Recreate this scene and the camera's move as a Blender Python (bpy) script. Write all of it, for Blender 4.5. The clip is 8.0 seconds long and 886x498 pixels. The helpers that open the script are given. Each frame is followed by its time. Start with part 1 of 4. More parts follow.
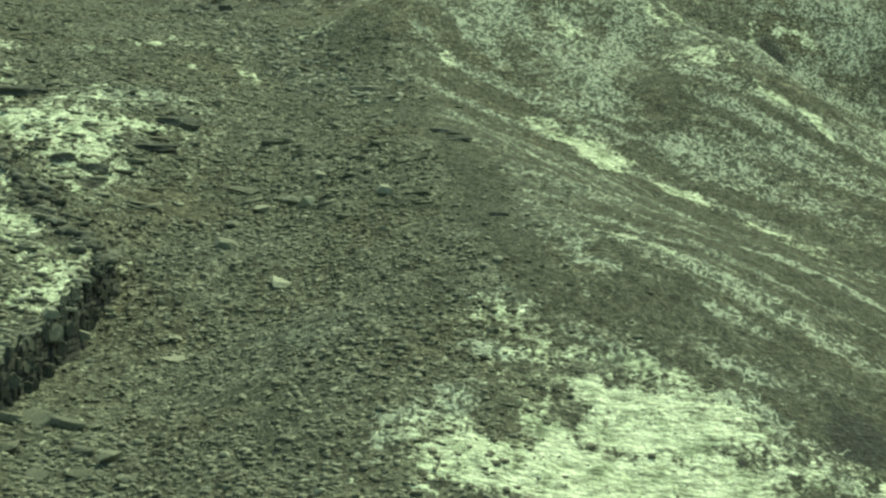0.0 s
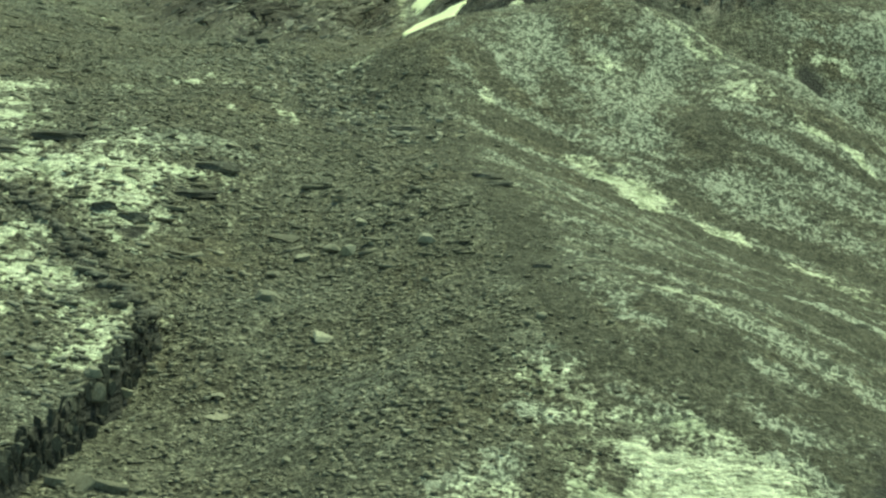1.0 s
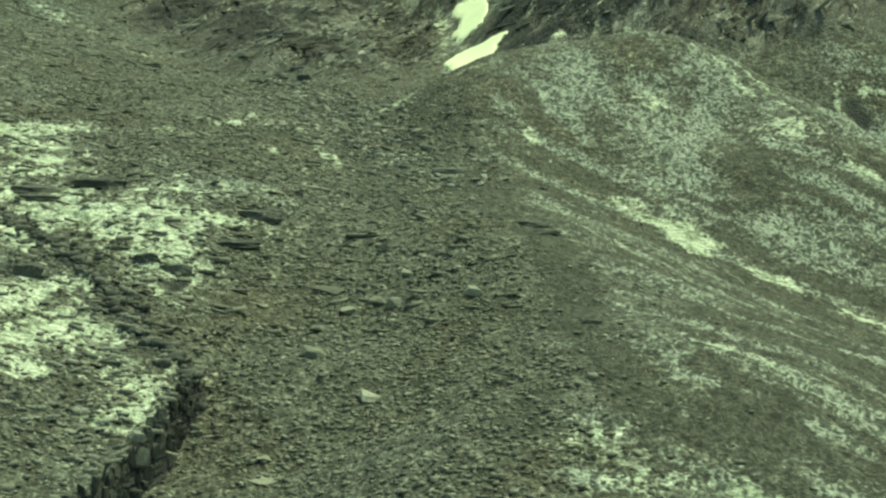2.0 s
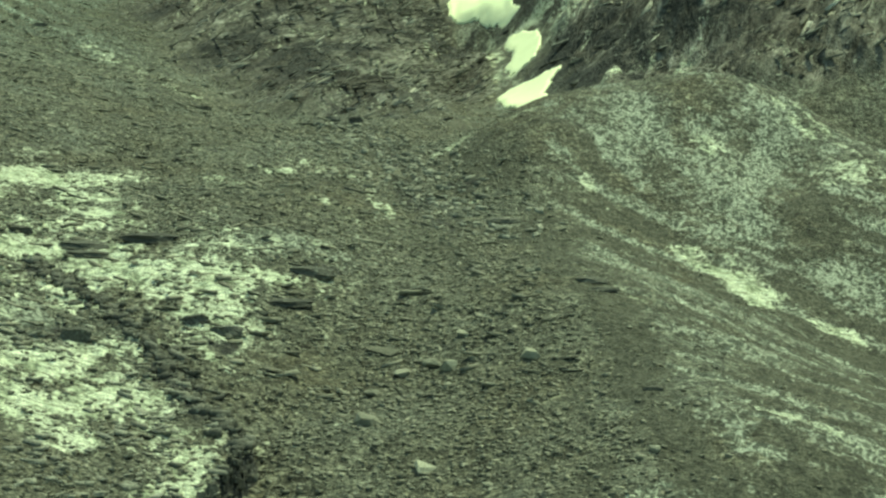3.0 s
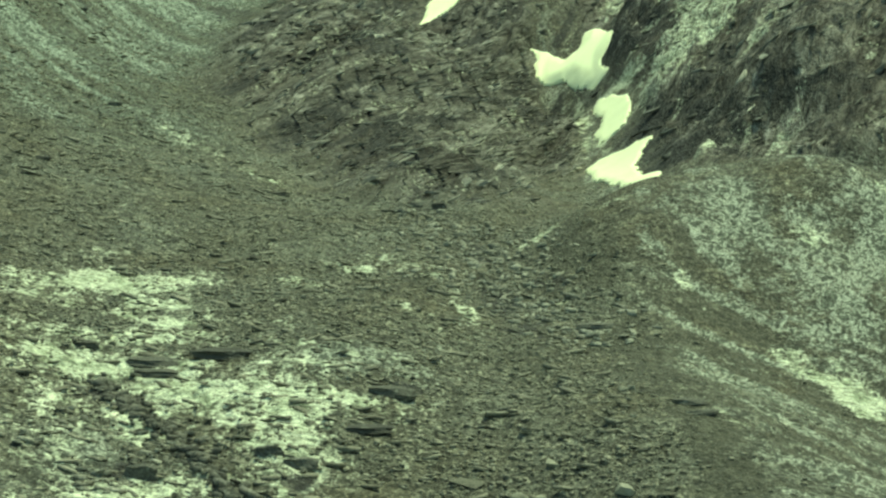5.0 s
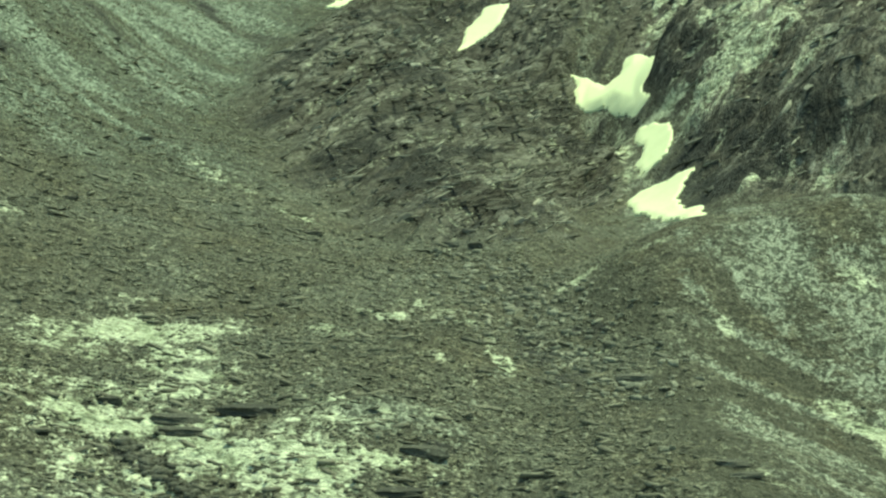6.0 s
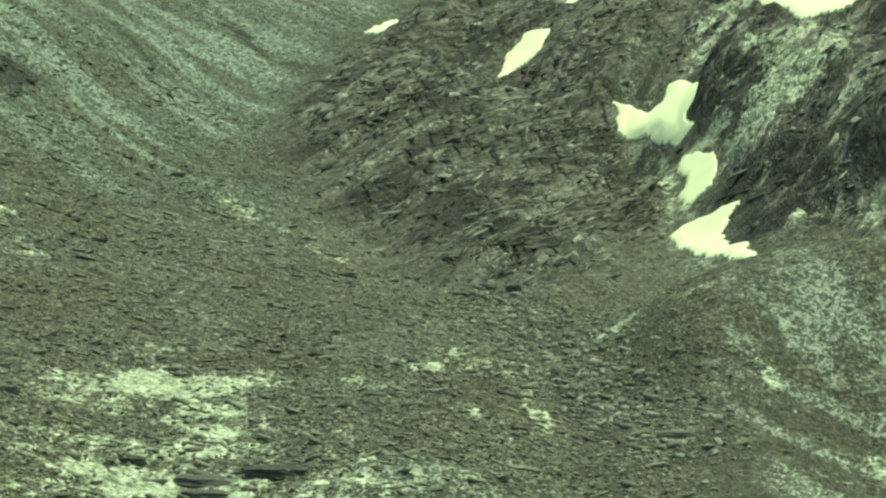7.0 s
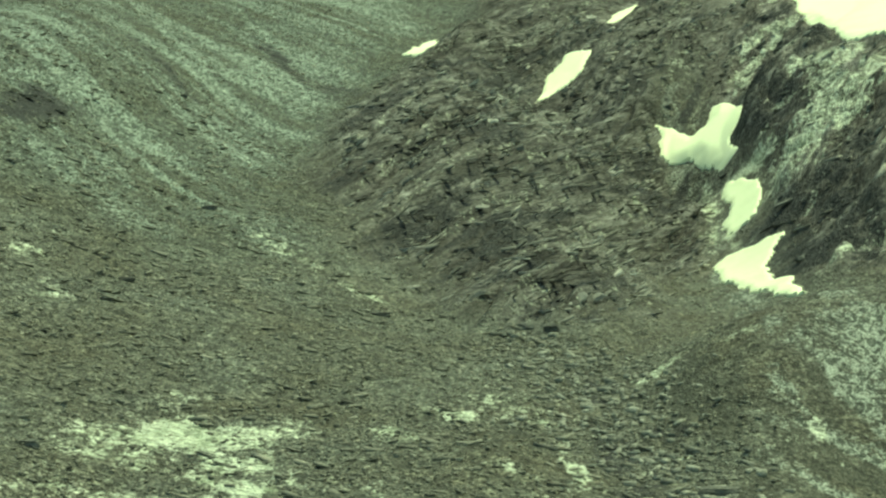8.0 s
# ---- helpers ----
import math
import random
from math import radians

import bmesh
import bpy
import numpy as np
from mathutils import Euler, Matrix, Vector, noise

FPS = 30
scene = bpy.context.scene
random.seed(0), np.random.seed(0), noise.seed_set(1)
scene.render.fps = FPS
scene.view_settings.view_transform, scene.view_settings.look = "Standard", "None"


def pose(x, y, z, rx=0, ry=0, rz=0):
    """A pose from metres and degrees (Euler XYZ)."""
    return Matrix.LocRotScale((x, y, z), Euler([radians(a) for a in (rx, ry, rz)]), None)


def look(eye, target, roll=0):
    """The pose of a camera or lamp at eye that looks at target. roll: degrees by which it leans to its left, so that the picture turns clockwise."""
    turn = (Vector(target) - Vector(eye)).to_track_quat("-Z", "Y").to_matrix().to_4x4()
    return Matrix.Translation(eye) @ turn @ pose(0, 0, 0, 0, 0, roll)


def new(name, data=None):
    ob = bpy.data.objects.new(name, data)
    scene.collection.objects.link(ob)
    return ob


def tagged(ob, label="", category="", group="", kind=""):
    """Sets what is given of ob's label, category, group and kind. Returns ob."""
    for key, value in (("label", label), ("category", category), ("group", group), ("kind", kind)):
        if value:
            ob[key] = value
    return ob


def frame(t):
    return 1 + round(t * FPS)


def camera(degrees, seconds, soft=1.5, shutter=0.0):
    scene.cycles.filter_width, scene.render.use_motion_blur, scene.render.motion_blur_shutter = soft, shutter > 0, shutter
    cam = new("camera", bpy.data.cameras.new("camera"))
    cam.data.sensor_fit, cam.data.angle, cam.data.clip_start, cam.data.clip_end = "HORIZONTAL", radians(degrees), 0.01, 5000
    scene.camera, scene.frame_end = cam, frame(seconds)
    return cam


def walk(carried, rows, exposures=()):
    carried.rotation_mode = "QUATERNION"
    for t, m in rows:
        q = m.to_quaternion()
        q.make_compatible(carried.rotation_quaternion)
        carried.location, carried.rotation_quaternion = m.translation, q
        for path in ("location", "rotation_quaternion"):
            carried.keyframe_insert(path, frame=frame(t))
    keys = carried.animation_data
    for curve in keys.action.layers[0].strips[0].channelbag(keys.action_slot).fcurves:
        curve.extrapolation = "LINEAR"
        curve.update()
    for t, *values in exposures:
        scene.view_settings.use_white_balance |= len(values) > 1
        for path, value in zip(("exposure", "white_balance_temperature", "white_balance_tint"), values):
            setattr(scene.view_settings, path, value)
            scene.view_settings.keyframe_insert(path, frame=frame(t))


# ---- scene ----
cam = camera(22.60, 8.0, soft=2.5)
walk(cam, [
    (0, pose(0.00, 0.00, 120.00, 81.996, -1.782, 0.251)),
    (0.5, pose(-1.20, 0.83, 124.61, 81.901, -1.649, 0.643)),
    (1, pose(-2.25, 3.64, 128.99, 82.047, -1.455, 1.047)),
    (1.5, pose(-3.46, 7.17, 132.68, 82.162, -1.281, 1.427)),
    (3, pose(-5.93, 23.22, 144.66, 82.604, -0.601, 3.253)),
    (3.5, pose(-6.38, 29.72, 148.43, 82.764, -0.417, 3.779)),
    (4, pose(-6.93, 36.85, 152.44, 82.936, -0.163, 4.285)),
    (4.5, pose(-7.13, 44.74, 156.01, 83.145, 0.047, 4.886)),
    (6, pose(-6.49, 70.69, 166.32, 83.619, 0.523, 6.604)),
    (6.5, pose(-6.43, 79.08, 169.59, 83.746, 0.618, 7.111)),
    (7, pose(-6.32, 88.97, 173.55, 83.893, 0.769, 7.743)),
    (7.5, pose(-6.09, 97.08, 176.93, 83.970, 0.896, 8.276)),
    (8, pose(-6.00, 107.07, 180.85, 84.069, 1.000, 8.897)),
], exposures=[(0, 0.35, 8100, -39), (8, 0.375, 8100, -39)])

# ---- light: a high sun beyond the valley head, softened by thin cloud ----
SUN_ELEVATION, SUN_AZIMUTH = 66, 40
world = bpy.data.worlds.new("sky")
scene.world = world
world.use_nodes = True
wt = world.node_tree
sky = wt.nodes.new("ShaderNodeTexSky")
sky.sky_type, sky.sun_disc = "NISHITA", False
sky.sun_elevation, sky.sun_rotation = radians(SUN_ELEVATION), radians(SUN_AZIMUTH)
sky.air_density, sky.dust_density = 1.0, 2.0
wt.links.new(sky.outputs[0], wt.nodes["Background"].inputs[0])
wt.nodes["Background"].inputs[1].default_value = 0.145
sun_data = bpy.data.lights.new("sun", "SUN")
sun_data.energy, sun_data.angle, sun_data.color = 2.9, radians(2.5), (1.0, 0.95, 0.86)
sun = new("sun", sun_data)
az, el = radians(SUN_AZIMUTH), radians(SUN_ELEVATION)
toward = Vector((math.sin(az) * math.cos(el), math.cos(az) * math.cos(el), math.sin(el)))
sun.matrix_world = look(toward * 3000, (0, 0, 0))


# ---- materials ----
class Nodes:
    """A short way to write a node material."""

    def __init__(self, name, roughness=0.9):
        self.mat = bpy.data.materials.new(name)
        self.mat.use_nodes = True
        self.tree = self.mat.node_tree
        self.bsdf = self.tree.nodes["Principled BSDF"]
        self.bsdf.inputs["Roughness"].default_value = roughness
        self.bsdf.inputs["Specular IOR Level"].default_value = 0.25
        self.pos = self.tree.nodes.new("ShaderNodeNewGeometry").outputs["Position"]

    def node(self, kind, **kw):
        n = self.tree.nodes.new(kind)
        for k, v in kw.items():
            n.inputs[k].default_value = v
        return n

    def link(self, a, b):
        self.tree.links.new(a, b)

    def noise(self, scale, detail=4, rough=0.6, stretch=(1, 1, 1), distort=0.0, turn=0.0):
        m = self.node("ShaderNodeMapping")
        m.vector_type = "TEXTURE"
        m.inputs["Rotation"].default_value = (0, 0, radians(turn))
        m.inputs["Scale"].default_value = [1 / v for v in stretch]
        self.link(self.pos, m.inputs["Vector"])
        n = self.node("ShaderNodeTexNoise", Scale=scale, Detail=detail, Roughness=rough, Distortion=distort)
        self.link(m.outputs[0], n.inputs["Vector"])
        return n.outputs["Fac"]

    def cells(self, scale):
        n = self.node("ShaderNodeTexVoronoi", Scale=scale)
        self.link(self.pos, n.inputs["Vector"])
        return n

    def ramp(self, fac, stops):
        r = self.node("ShaderNodeValToRGB")
        els = r.color_ramp.elements
        while len(els) < len(stops):
            els.new(0.5)
        for e, (p, c) in zip(els, stops):
            e.position, e.color = p, (*c, 1) if len(c) == 3 else c
        self.link(fac, r.inputs[0])
        return r.outputs[0]

    def math(self, op, a, b):
        n = self.node("ShaderNodeMath")
        n.operation = op
        for k, v in enumerate((a, b)):
            if isinstance(v, (int, float)):
                n.inputs[k].default_value = v
            else:
                self.link(v, n.inputs[k])
        return n.outputs[0]

    def mix(self, fac, a, b, how="MIX"):
        n = self.node("ShaderNodeMix")
        n.data_type, n.blend_type = "RGBA", how
        for k, v in ((0, fac), (6, a), (7, b)):
            if isinstance(v, (int, float)):
                n.inputs[k].default_value = v
            elif isinstance(v, tuple):
                n.inputs[k].default_value = (*v, 1)
            else:
                self.link(v, n.inputs[k])
        return n.outputs[2]

    def attr(self, name):
        n = self.node("ShaderNodeAttribute")
        n.attribute_name = name
        return n.outputs["Fac"]

    def step(self, fac, lo, hi):
        return self.ramp(fac, [(lo, (0, 0, 0)), (hi, (1, 1, 1))])

    def finish(self, colour, bump=None, strength=0.6, distance=0.3):
        self.link(colour, self.bsdf.inputs["Base Color"])
        if bump is not None:
            b = self.node("ShaderNodeBump", Strength=strength, Distance=distance)
            self.link(bump, b.inputs["Height"])
            self.link(b.outputs[0], self.bsdf.inputs["Normal"])
        return self.mat


def ground_material():
    n = Nodes("ground")
    fine, mid, wide = n.noise(0.95, 4, 0.68), n.noise(0.28, 4, 0.65), n.noise(0.03, 4, 0.55)
    patch = n.noise(0.11, 3, 0.6)
    chips, pebbles = n.cells(0.9), n.cells(2.2)
    grit = n.ramp(fine, [(0.32, (0.042, 0.041, 0.034)), (0.47, (0.098, 0.098, 0.081)), (0.58, (0.142, 0.143, 0.118)), (0.72, (0.28, 0.282, 0.24))])
    tone = n.ramp(wide, [(0.3, (0.82, 0.75, 0.64)), (0.7, (1.10, 1.13, 1.12))])
    scree = n.mix(1.0, grit, tone, "MULTIPLY")
    stone = n.ramp(chips.outputs["Color"], [(0.0, (0.45, 0.45, 0.45)), (0.6, (1.0, 1.0, 1.0)), (1.0, (1.9, 1.9, 1.85))])
    scree = n.mix(0.6, scree, n.mix(1.0, scree, stone, "MULTIPLY"))
    flecks = n.noise(0.42, 3, 0.6, (0.55, 1.3, 1.0))
    scree = n.mix(1.0, scree, n.ramp(flecks, [(0.34, (0.42, 0.41, 0.40)), (0.47, (0.95, 0.95, 0.95)), (0.56, (1.0, 1.0, 1.0)), (0.68, (1.7, 1.7, 1.65))]), "MULTIPLY")
    earth = n.ramp(fine, [(0.35, (0.050, 0.049, 0.037)), (0.7, (0.090, 0.088, 0.067))])
    scree = n.mix(n.step(n.math("ADD", patch, n.math("MULTIPLY", n.attr("earth"), 0.35)), 0.56, 0.70), scree, earth)
    # thin turf, lichen and light gravel
    turf = n.ramp(fine, [(0.33, (0.053, 0.059, 0.047)), (0.48, (0.122, 0.134, 0.107)), (0.6, (0.226, 0.242, 0.197)), (0.75, (0.40, 0.424, 0.352))])
    worm = n.math("ABSOLUTE", n.math("SUBTRACT", n.noise(0.42, 2.5, 0.55, (1.0, 0.5, 1.0), 0.9), 0.5), 0.0)
    tufts = n.ramp(worm, [(0.0, (0.54, 0.56, 0.465)), (0.035, (0.36, 0.375, 0.305)), (0.075, (0.112, 0.119, 0.094)), (0.16, (0.042, 0.045, 0.035))])
    turf = n.mix(0.7, turf, tufts)
    scree = n.mix(1.0, scree, n.ramp(worm, [(0.0, (1.6, 1.6, 1.57)), (0.05, (1.0, 1.0, 1.0)), (0.18, (0.6, 0.6, 0.59))]), "MULTIPLY")
    speck = n.math("MULTIPLY", chips.outputs["Color"], 0.22)
    turf_at = n.step(n.math("ADD", n.math("ADD", n.math("MULTIPLY", mid, 0.45), n.math("ADD", n.math("MULTIPLY", fine, 0.33), speck)), n.math("MULTIPLY", n.attr("turf"), 0.5)), 0.70, 0.84)
    ground = n.mix(turf_at, scree, turf)
    # the far slope is tinted slightly towards blue-green
    ground = n.mix(n.attr("far_tint"), ground, n.mix(1.0, ground, (0.90, 0.965, 0.975), "MULTIPLY"))
    # bare rock, banded along its beds
    def beds(turn, slim, wide=1.0, tall=0.8):
        veins = n.noise(0.30, 5, 0.62, (wide, slim, tall), 0.3, turn)
        bands = n.noise(0.075, 4, 0.62, (wide, slim, 0.6 * tall), 0.3, turn)
        crack = n.math("ABSOLUTE", n.math("SUBTRACT", n.noise(0.13, 4, 0.6, (wide, slim, tall), 0.3, turn), 0.5), 0.0)
        chink = n.math("ABSOLUTE", n.math("SUBTRACT", n.noise(0.33, 3, 0.6, (wide, slim * 1.3, tall), 0.3, turn), 0.5), 0.0)
        tint = n.ramp(veins, [(0.33, (0.055, 0.052, 0.046)), (0.48, (0.12, 0.115, 0.10)), (0.60, (0.17, 0.165, 0.147)), (0.72, (0.33, 0.325, 0.29))])
        tint = n.mix(1.0, tint, n.ramp(bands, [(0.38, (0.5, 0.47, 0.45)), (0.62, (1.3, 1.3, 1.27))]), "MULTIPLY")
        tint = n.mix(1.0, tint, n.ramp(crack, [(0.0, (0.3, 0.29, 0.28)), (0.04, (1.05, 1.05, 1.05))]), "MULTIPLY")
        tint = n.mix(1.0, tint, n.ramp(chink, [(0.0, (0.62, 0.61, 0.6)), (0.05, (1.05, 1.05, 1.05))]), "MULTIPLY")
        return tint, n.math("ADD", n.math("MULTIPLY", n.math("MINIMUM", crack, 0.12), 10.0), n.math("MULTIPLY", n.math("MINIMUM", chink, 0.12), 4.0))

    crag, crag_relief = beds(-16, 0.10)
    cliff, cliff_relief = beds(-22, 0.16, 0.8, 0.3)
    cliff = n.mix(1.0, cliff, (1.22, 1.2, 1.18), "MULTIPLY")
    split = n.node("ShaderNodeSeparateXYZ")
    n.link(n.pos, split.inputs[0])
    east = n.node("ShaderNodeMapRange")
    east.inputs["From Min"].default_value, east.inputs["From Max"].default_value = -45, -28
    n.link(split.outputs[0], east.inputs["Value"])
    rock = n.mix(east.outputs[0], crag, cliff)
    relief = n.math("ADD", n.math("MULTIPLY", crag_relief, n.math("SUBTRACT", 1.0, east.outputs[0])), n.math("MULTIPLY", cliff_relief, east.outputs[0]))
    ground = n.mix(n.attr("rock"), ground, rock)
    # near-black tone: slate debris, and shade painted on the cliff faces
    slate_and_shade = n.ramp(fine, [(0.32, (0.016, 0.016, 0.015)), (0.6, (0.055, 0.054, 0.05)), (0.8, (0.15, 0.148, 0.135))])
    ground = n.mix(n.step(n.math("ADD", mid, n.math("MULTIPLY", n.attr("dark"), 0.5)), 0.60, 0.82), ground, slate_and_shade)
    # old crusted snow and pale dust, broken up by stones and melt
    layer = n.noise(0.8, 4, 0.7, (0.35, 1.2, 1.0))
    pale = n.ramp(layer, [(0.3, (0.14, 0.145, 0.115)), (0.43, (0.36, 0.375, 0.29)), (0.55, (0.63, 0.65, 0.52)), (0.72, (0.83, 0.85, 0.70))])
    pale = n.mix(1.0, pale, n.ramp(fine, [(0.3, (0.45, 0.45, 0.44)), (0.48, (1.0, 1.0, 1.0)), (0.7, (1.15, 1.15, 1.12))]), "MULTIPLY")
    brk = n.math("ADD", n.math("ADD", n.math("MULTIPLY", mid, 0.40), n.math("ADD", n.math("MULTIPLY", fine, 0.2), speck)), n.math("MULTIPLY", layer, 0.28))
    brk = n.math("ADD", brk, n.math("MULTIPLY", n.math("SUBTRACT", 0.075, worm), 0.9))
    blot = n.noise(0.2, 3, 0.6, (1.0, 0.45, 1.0), 0.4)
    brk = n.math("ADD", brk, n.math("MULTIPLY", n.math("SUBTRACT", blot, 0.5), 0.45))
    pale = n.mix(1.0, pale, n.ramp(blot, [(0.36, (0.5, 0.53, 0.46)), (0.46, (0.9, 0.92, 0.86)), (0.6, (1.08, 1.08, 1.05))]), "MULTIPLY")
    pale_at = n.step(n.math("ADD", brk, n.math("MULTIPLY", n.attr("pale"), 0.54)), 0.76, 0.95)
    ground = n.mix(pale_at, ground, pale)
    lumps = n.math("ADD", n.math("MULTIPLY", n.math("SUBTRACT", 1.0, chips.outputs["Distance"]), 0.5), n.math("MULTIPLY", n.math("SUBTRACT", 1.0, pebbles.outputs["Distance"]), 0.2))
    bump = n.math("ADD", n.math("ADD", n.math("MULTIPLY", fine, 0.8), lumps), n.math("MULTIPLY", relief, n.attr("rock")))
    return n.finish(ground, bump, 1.0, 0.9)


def stone_material(name, dark, light, pale=0.0, banded=0.0):
    n = Nodes(name)
    info = n.node("ShaderNodeObjectInfo").outputs["Random"]
    isle = n.node("ShaderNodeNewGeometry").outputs["Random Per Island"]
    grain = n.noise(2.6, 5, 0.65)
    base = n.ramp(grain, [(0.3, dark), (0.72, light)])
    vary = n.ramp(n.math("FRACT", n.math("ADD", info, isle), 0.0), [(0.0, (0.6, 0.6, 0.58)), (0.8, (1.05, 1.05, 1.0)), (1.0, (1.35, 1.35, 1.29))])
    col = n.mix(1.0, base, vary, "MULTIPLY")
    if banded:
        bands = n.noise(0.055, 4, 0.6, (1.0, 0.2, 0.8), 0.4, -16)
        col = n.mix(banded, col, n.mix(1.0, col, n.ramp(bands, [(0.38, (0.3, 0.28, 0.27)), (0.49, (0.9, 0.9, 0.88)), (0.62, (2.1, 2.1, 2.04))]), "MULTIPLY"))
    lich = n.step(n.noise(0.9, 3, 0.5), 0.6, 0.72)
    col = n.mix(n.math("MULTIPLY", lich, pale), col, (0.42, 0.43, 0.36))
    return n.finish(col, grain, 0.7, 0.25)


def snow_material():
    n = Nodes("snow", 0.6)
    fine, wide = n.noise(0.6, 4, 0.6), n.noise(0.08, 3, 0.5)
    col = n.ramp(fine, [(0.3, (0.90, 0.92, 0.60)), (0.6, (0.93, 0.95, 0.63))])
    dirt = n.step(wide, 0.60, 0.78)
    col = n.mix(n.math("MULTIPLY", dirt, 0.12), col, (0.55, 0.54, 0.48))
    return n.finish(col, fine, 0.25, 0.2)


GROUND, SNOW = ground_material(), snow_material()
BOULDER = stone_material("boulder_rock", (0.17, 0.164, 0.13), (0.38, 0.37, 0.30), 0.06)
DARK_ROCK = stone_material("dark_rock", (0.05, 0.048, 0.042), (0.17, 0.167, 0.145), 0.4)
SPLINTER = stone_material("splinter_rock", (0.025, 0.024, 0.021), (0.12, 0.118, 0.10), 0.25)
FLAG_ROCK = stone_material("flag_rock", (0.12, 0.114, 0.09), (0.32, 0.31, 0.25), 0.05)
CRAG_ROCK = stone_material("crag_rock", (0.11, 0.105, 0.093), (0.33, 0.324, 0.29), 0.35, 0.8)
STREAM_ROCK = stone_material("stream_rock", (0.09, 0.088, 0.074), (0.42, 0.415, 0.35), 0.3)
RUBBLE = stone_material("rubble", (0.128, 0.121, 0.096), (0.315, 0.303, 0.246))

# ---- ground: one sheet, finest where the valley is seen ----
# ---- the land: x, y, half-width, half-length, turn and height of each hump or hollow ----
# the hollows and humps of the near scree
NEAR_FORMS = [
    (28, 334, 23.7, 51.2, 22, -9.4),
    (-58, 404, 20.7, 37.9, -38, 10.7),
    (-41, 405, 14.8, 16.9, -5, 0.8),
    (-17, 428, 25.8, 49.3, -38, -14.8),
    (38, 435, 14.9, 17.0, 11, -1.4),
    (-160, 441, 48.8, 150.4, 9, 15.1),
    (-48, 441, 24.3, 115.5, -6, -19.3),
    (79, 444, 15.0, 28.1, -2, 3.8),
    (-25, 446, 14.9, 17.0, 25, -0.9),
    (-3, 454, 52.2, 114.3, 16, 34.9),
    (-122, 505, 21.0, 64.6, 25, -3.7),
    (53, 636, 16.0, 20.4, 14, -13.1),
    (-15, 642, 18.1, 49.4, 1, 18.1),
    (46, 664, 68.3, 41.0, -59, 59.7),
]
# the knoll, its flanks and the stream bed beside it
KNOLL_FORMS = [
    (74, 650, 9, 13, 0, -3.5),
    (2, 692, 20, 14, 0, 1.1),
    (64, 677, 13, 14, 0, -2.8),
    (42, 754, 40.5, 16.9, -84, 0.4),
    (20, 788, 14.9, 17.1, -8, -0.4),
    (31, 815, 14.8, 18.1, -30, -16.7),
    (17, 832, 100.8, 74.8, 64, 45.2),
    (36, 836, 38.1, 17.3, 68, 20.8),
    (-145, 840, 20.5, 90.0, 24, -7.0),
    (-47, 868, 72.5, 204.7, 21, -73.8),
    (-98, 869, 14.8, 18.0, -13, 2.7),
]
# the crags and gullies of the valley head
HEAD_FORMS = [
    (-305, 888, 41.7, 231.6, 10, 36.0),
    (-78, 914, 22.2, 227.4, 3, 12.7),
    (-0, 927, 38.8, 16.9, 85, 6.4),
    (-78, 973, 16.1, 144.0, -29, 6.8),
    (-132, 979, 42.4, 113.3, 5, 47.6),
    (-255, 1030, 25.0, 105.2, -7, 7.0),
    (-51, 1051, 14.7, 28.0, 22, -17.9),
    (-65, 1101, 14.7, 16.9, -25, -8.1),
    (-73, 1112, 61.2, 221.3, 57, 8.3),
    (-31, 1117, 22.4, 107.2, -14, -12.1),
    (-26, 1138, 15.0, 17.0, 39, -1.5),
    (-132, 1143, 23.4, 110.2, 24, -17.2),
    (151, 1151, 111.5, 221.4, -10, 49.2),
    (-156, 1171, 15.1, 41.8, -1, 22.0),
]
# small swells and dips between them
SMALL_FORMS = [
    (-24, 623, 30, 45, 0, 2.2), (-41, 425, 12, 16, 0, 2.3), (-118, 558, 30, 45, 0, -1.6), (-100, 892, 30, 45, 0, -4.0),
    (-114, 645, 18, 26, 0, 1.8), (-73, 453, 12, 16, 0, 1.4), (-28, 464, 12, 16, 0, -1.3), (-83, 612, 12, 16, 0, -1.1),
    (-62, 354, 12, 16, 0, 1.6), (-26, 649, 12, 16, 0, 1.4), (-156, 756, 12, 16, 0, -1.1), (-48, 1070, 34, 60, 0, -9.0),
]
FORMS = NEAR_FORMS + KNOLL_FORMS + HEAD_FORMS + SMALL_FORMS
PLANE = (74.01, -0.0715, 0.1443)
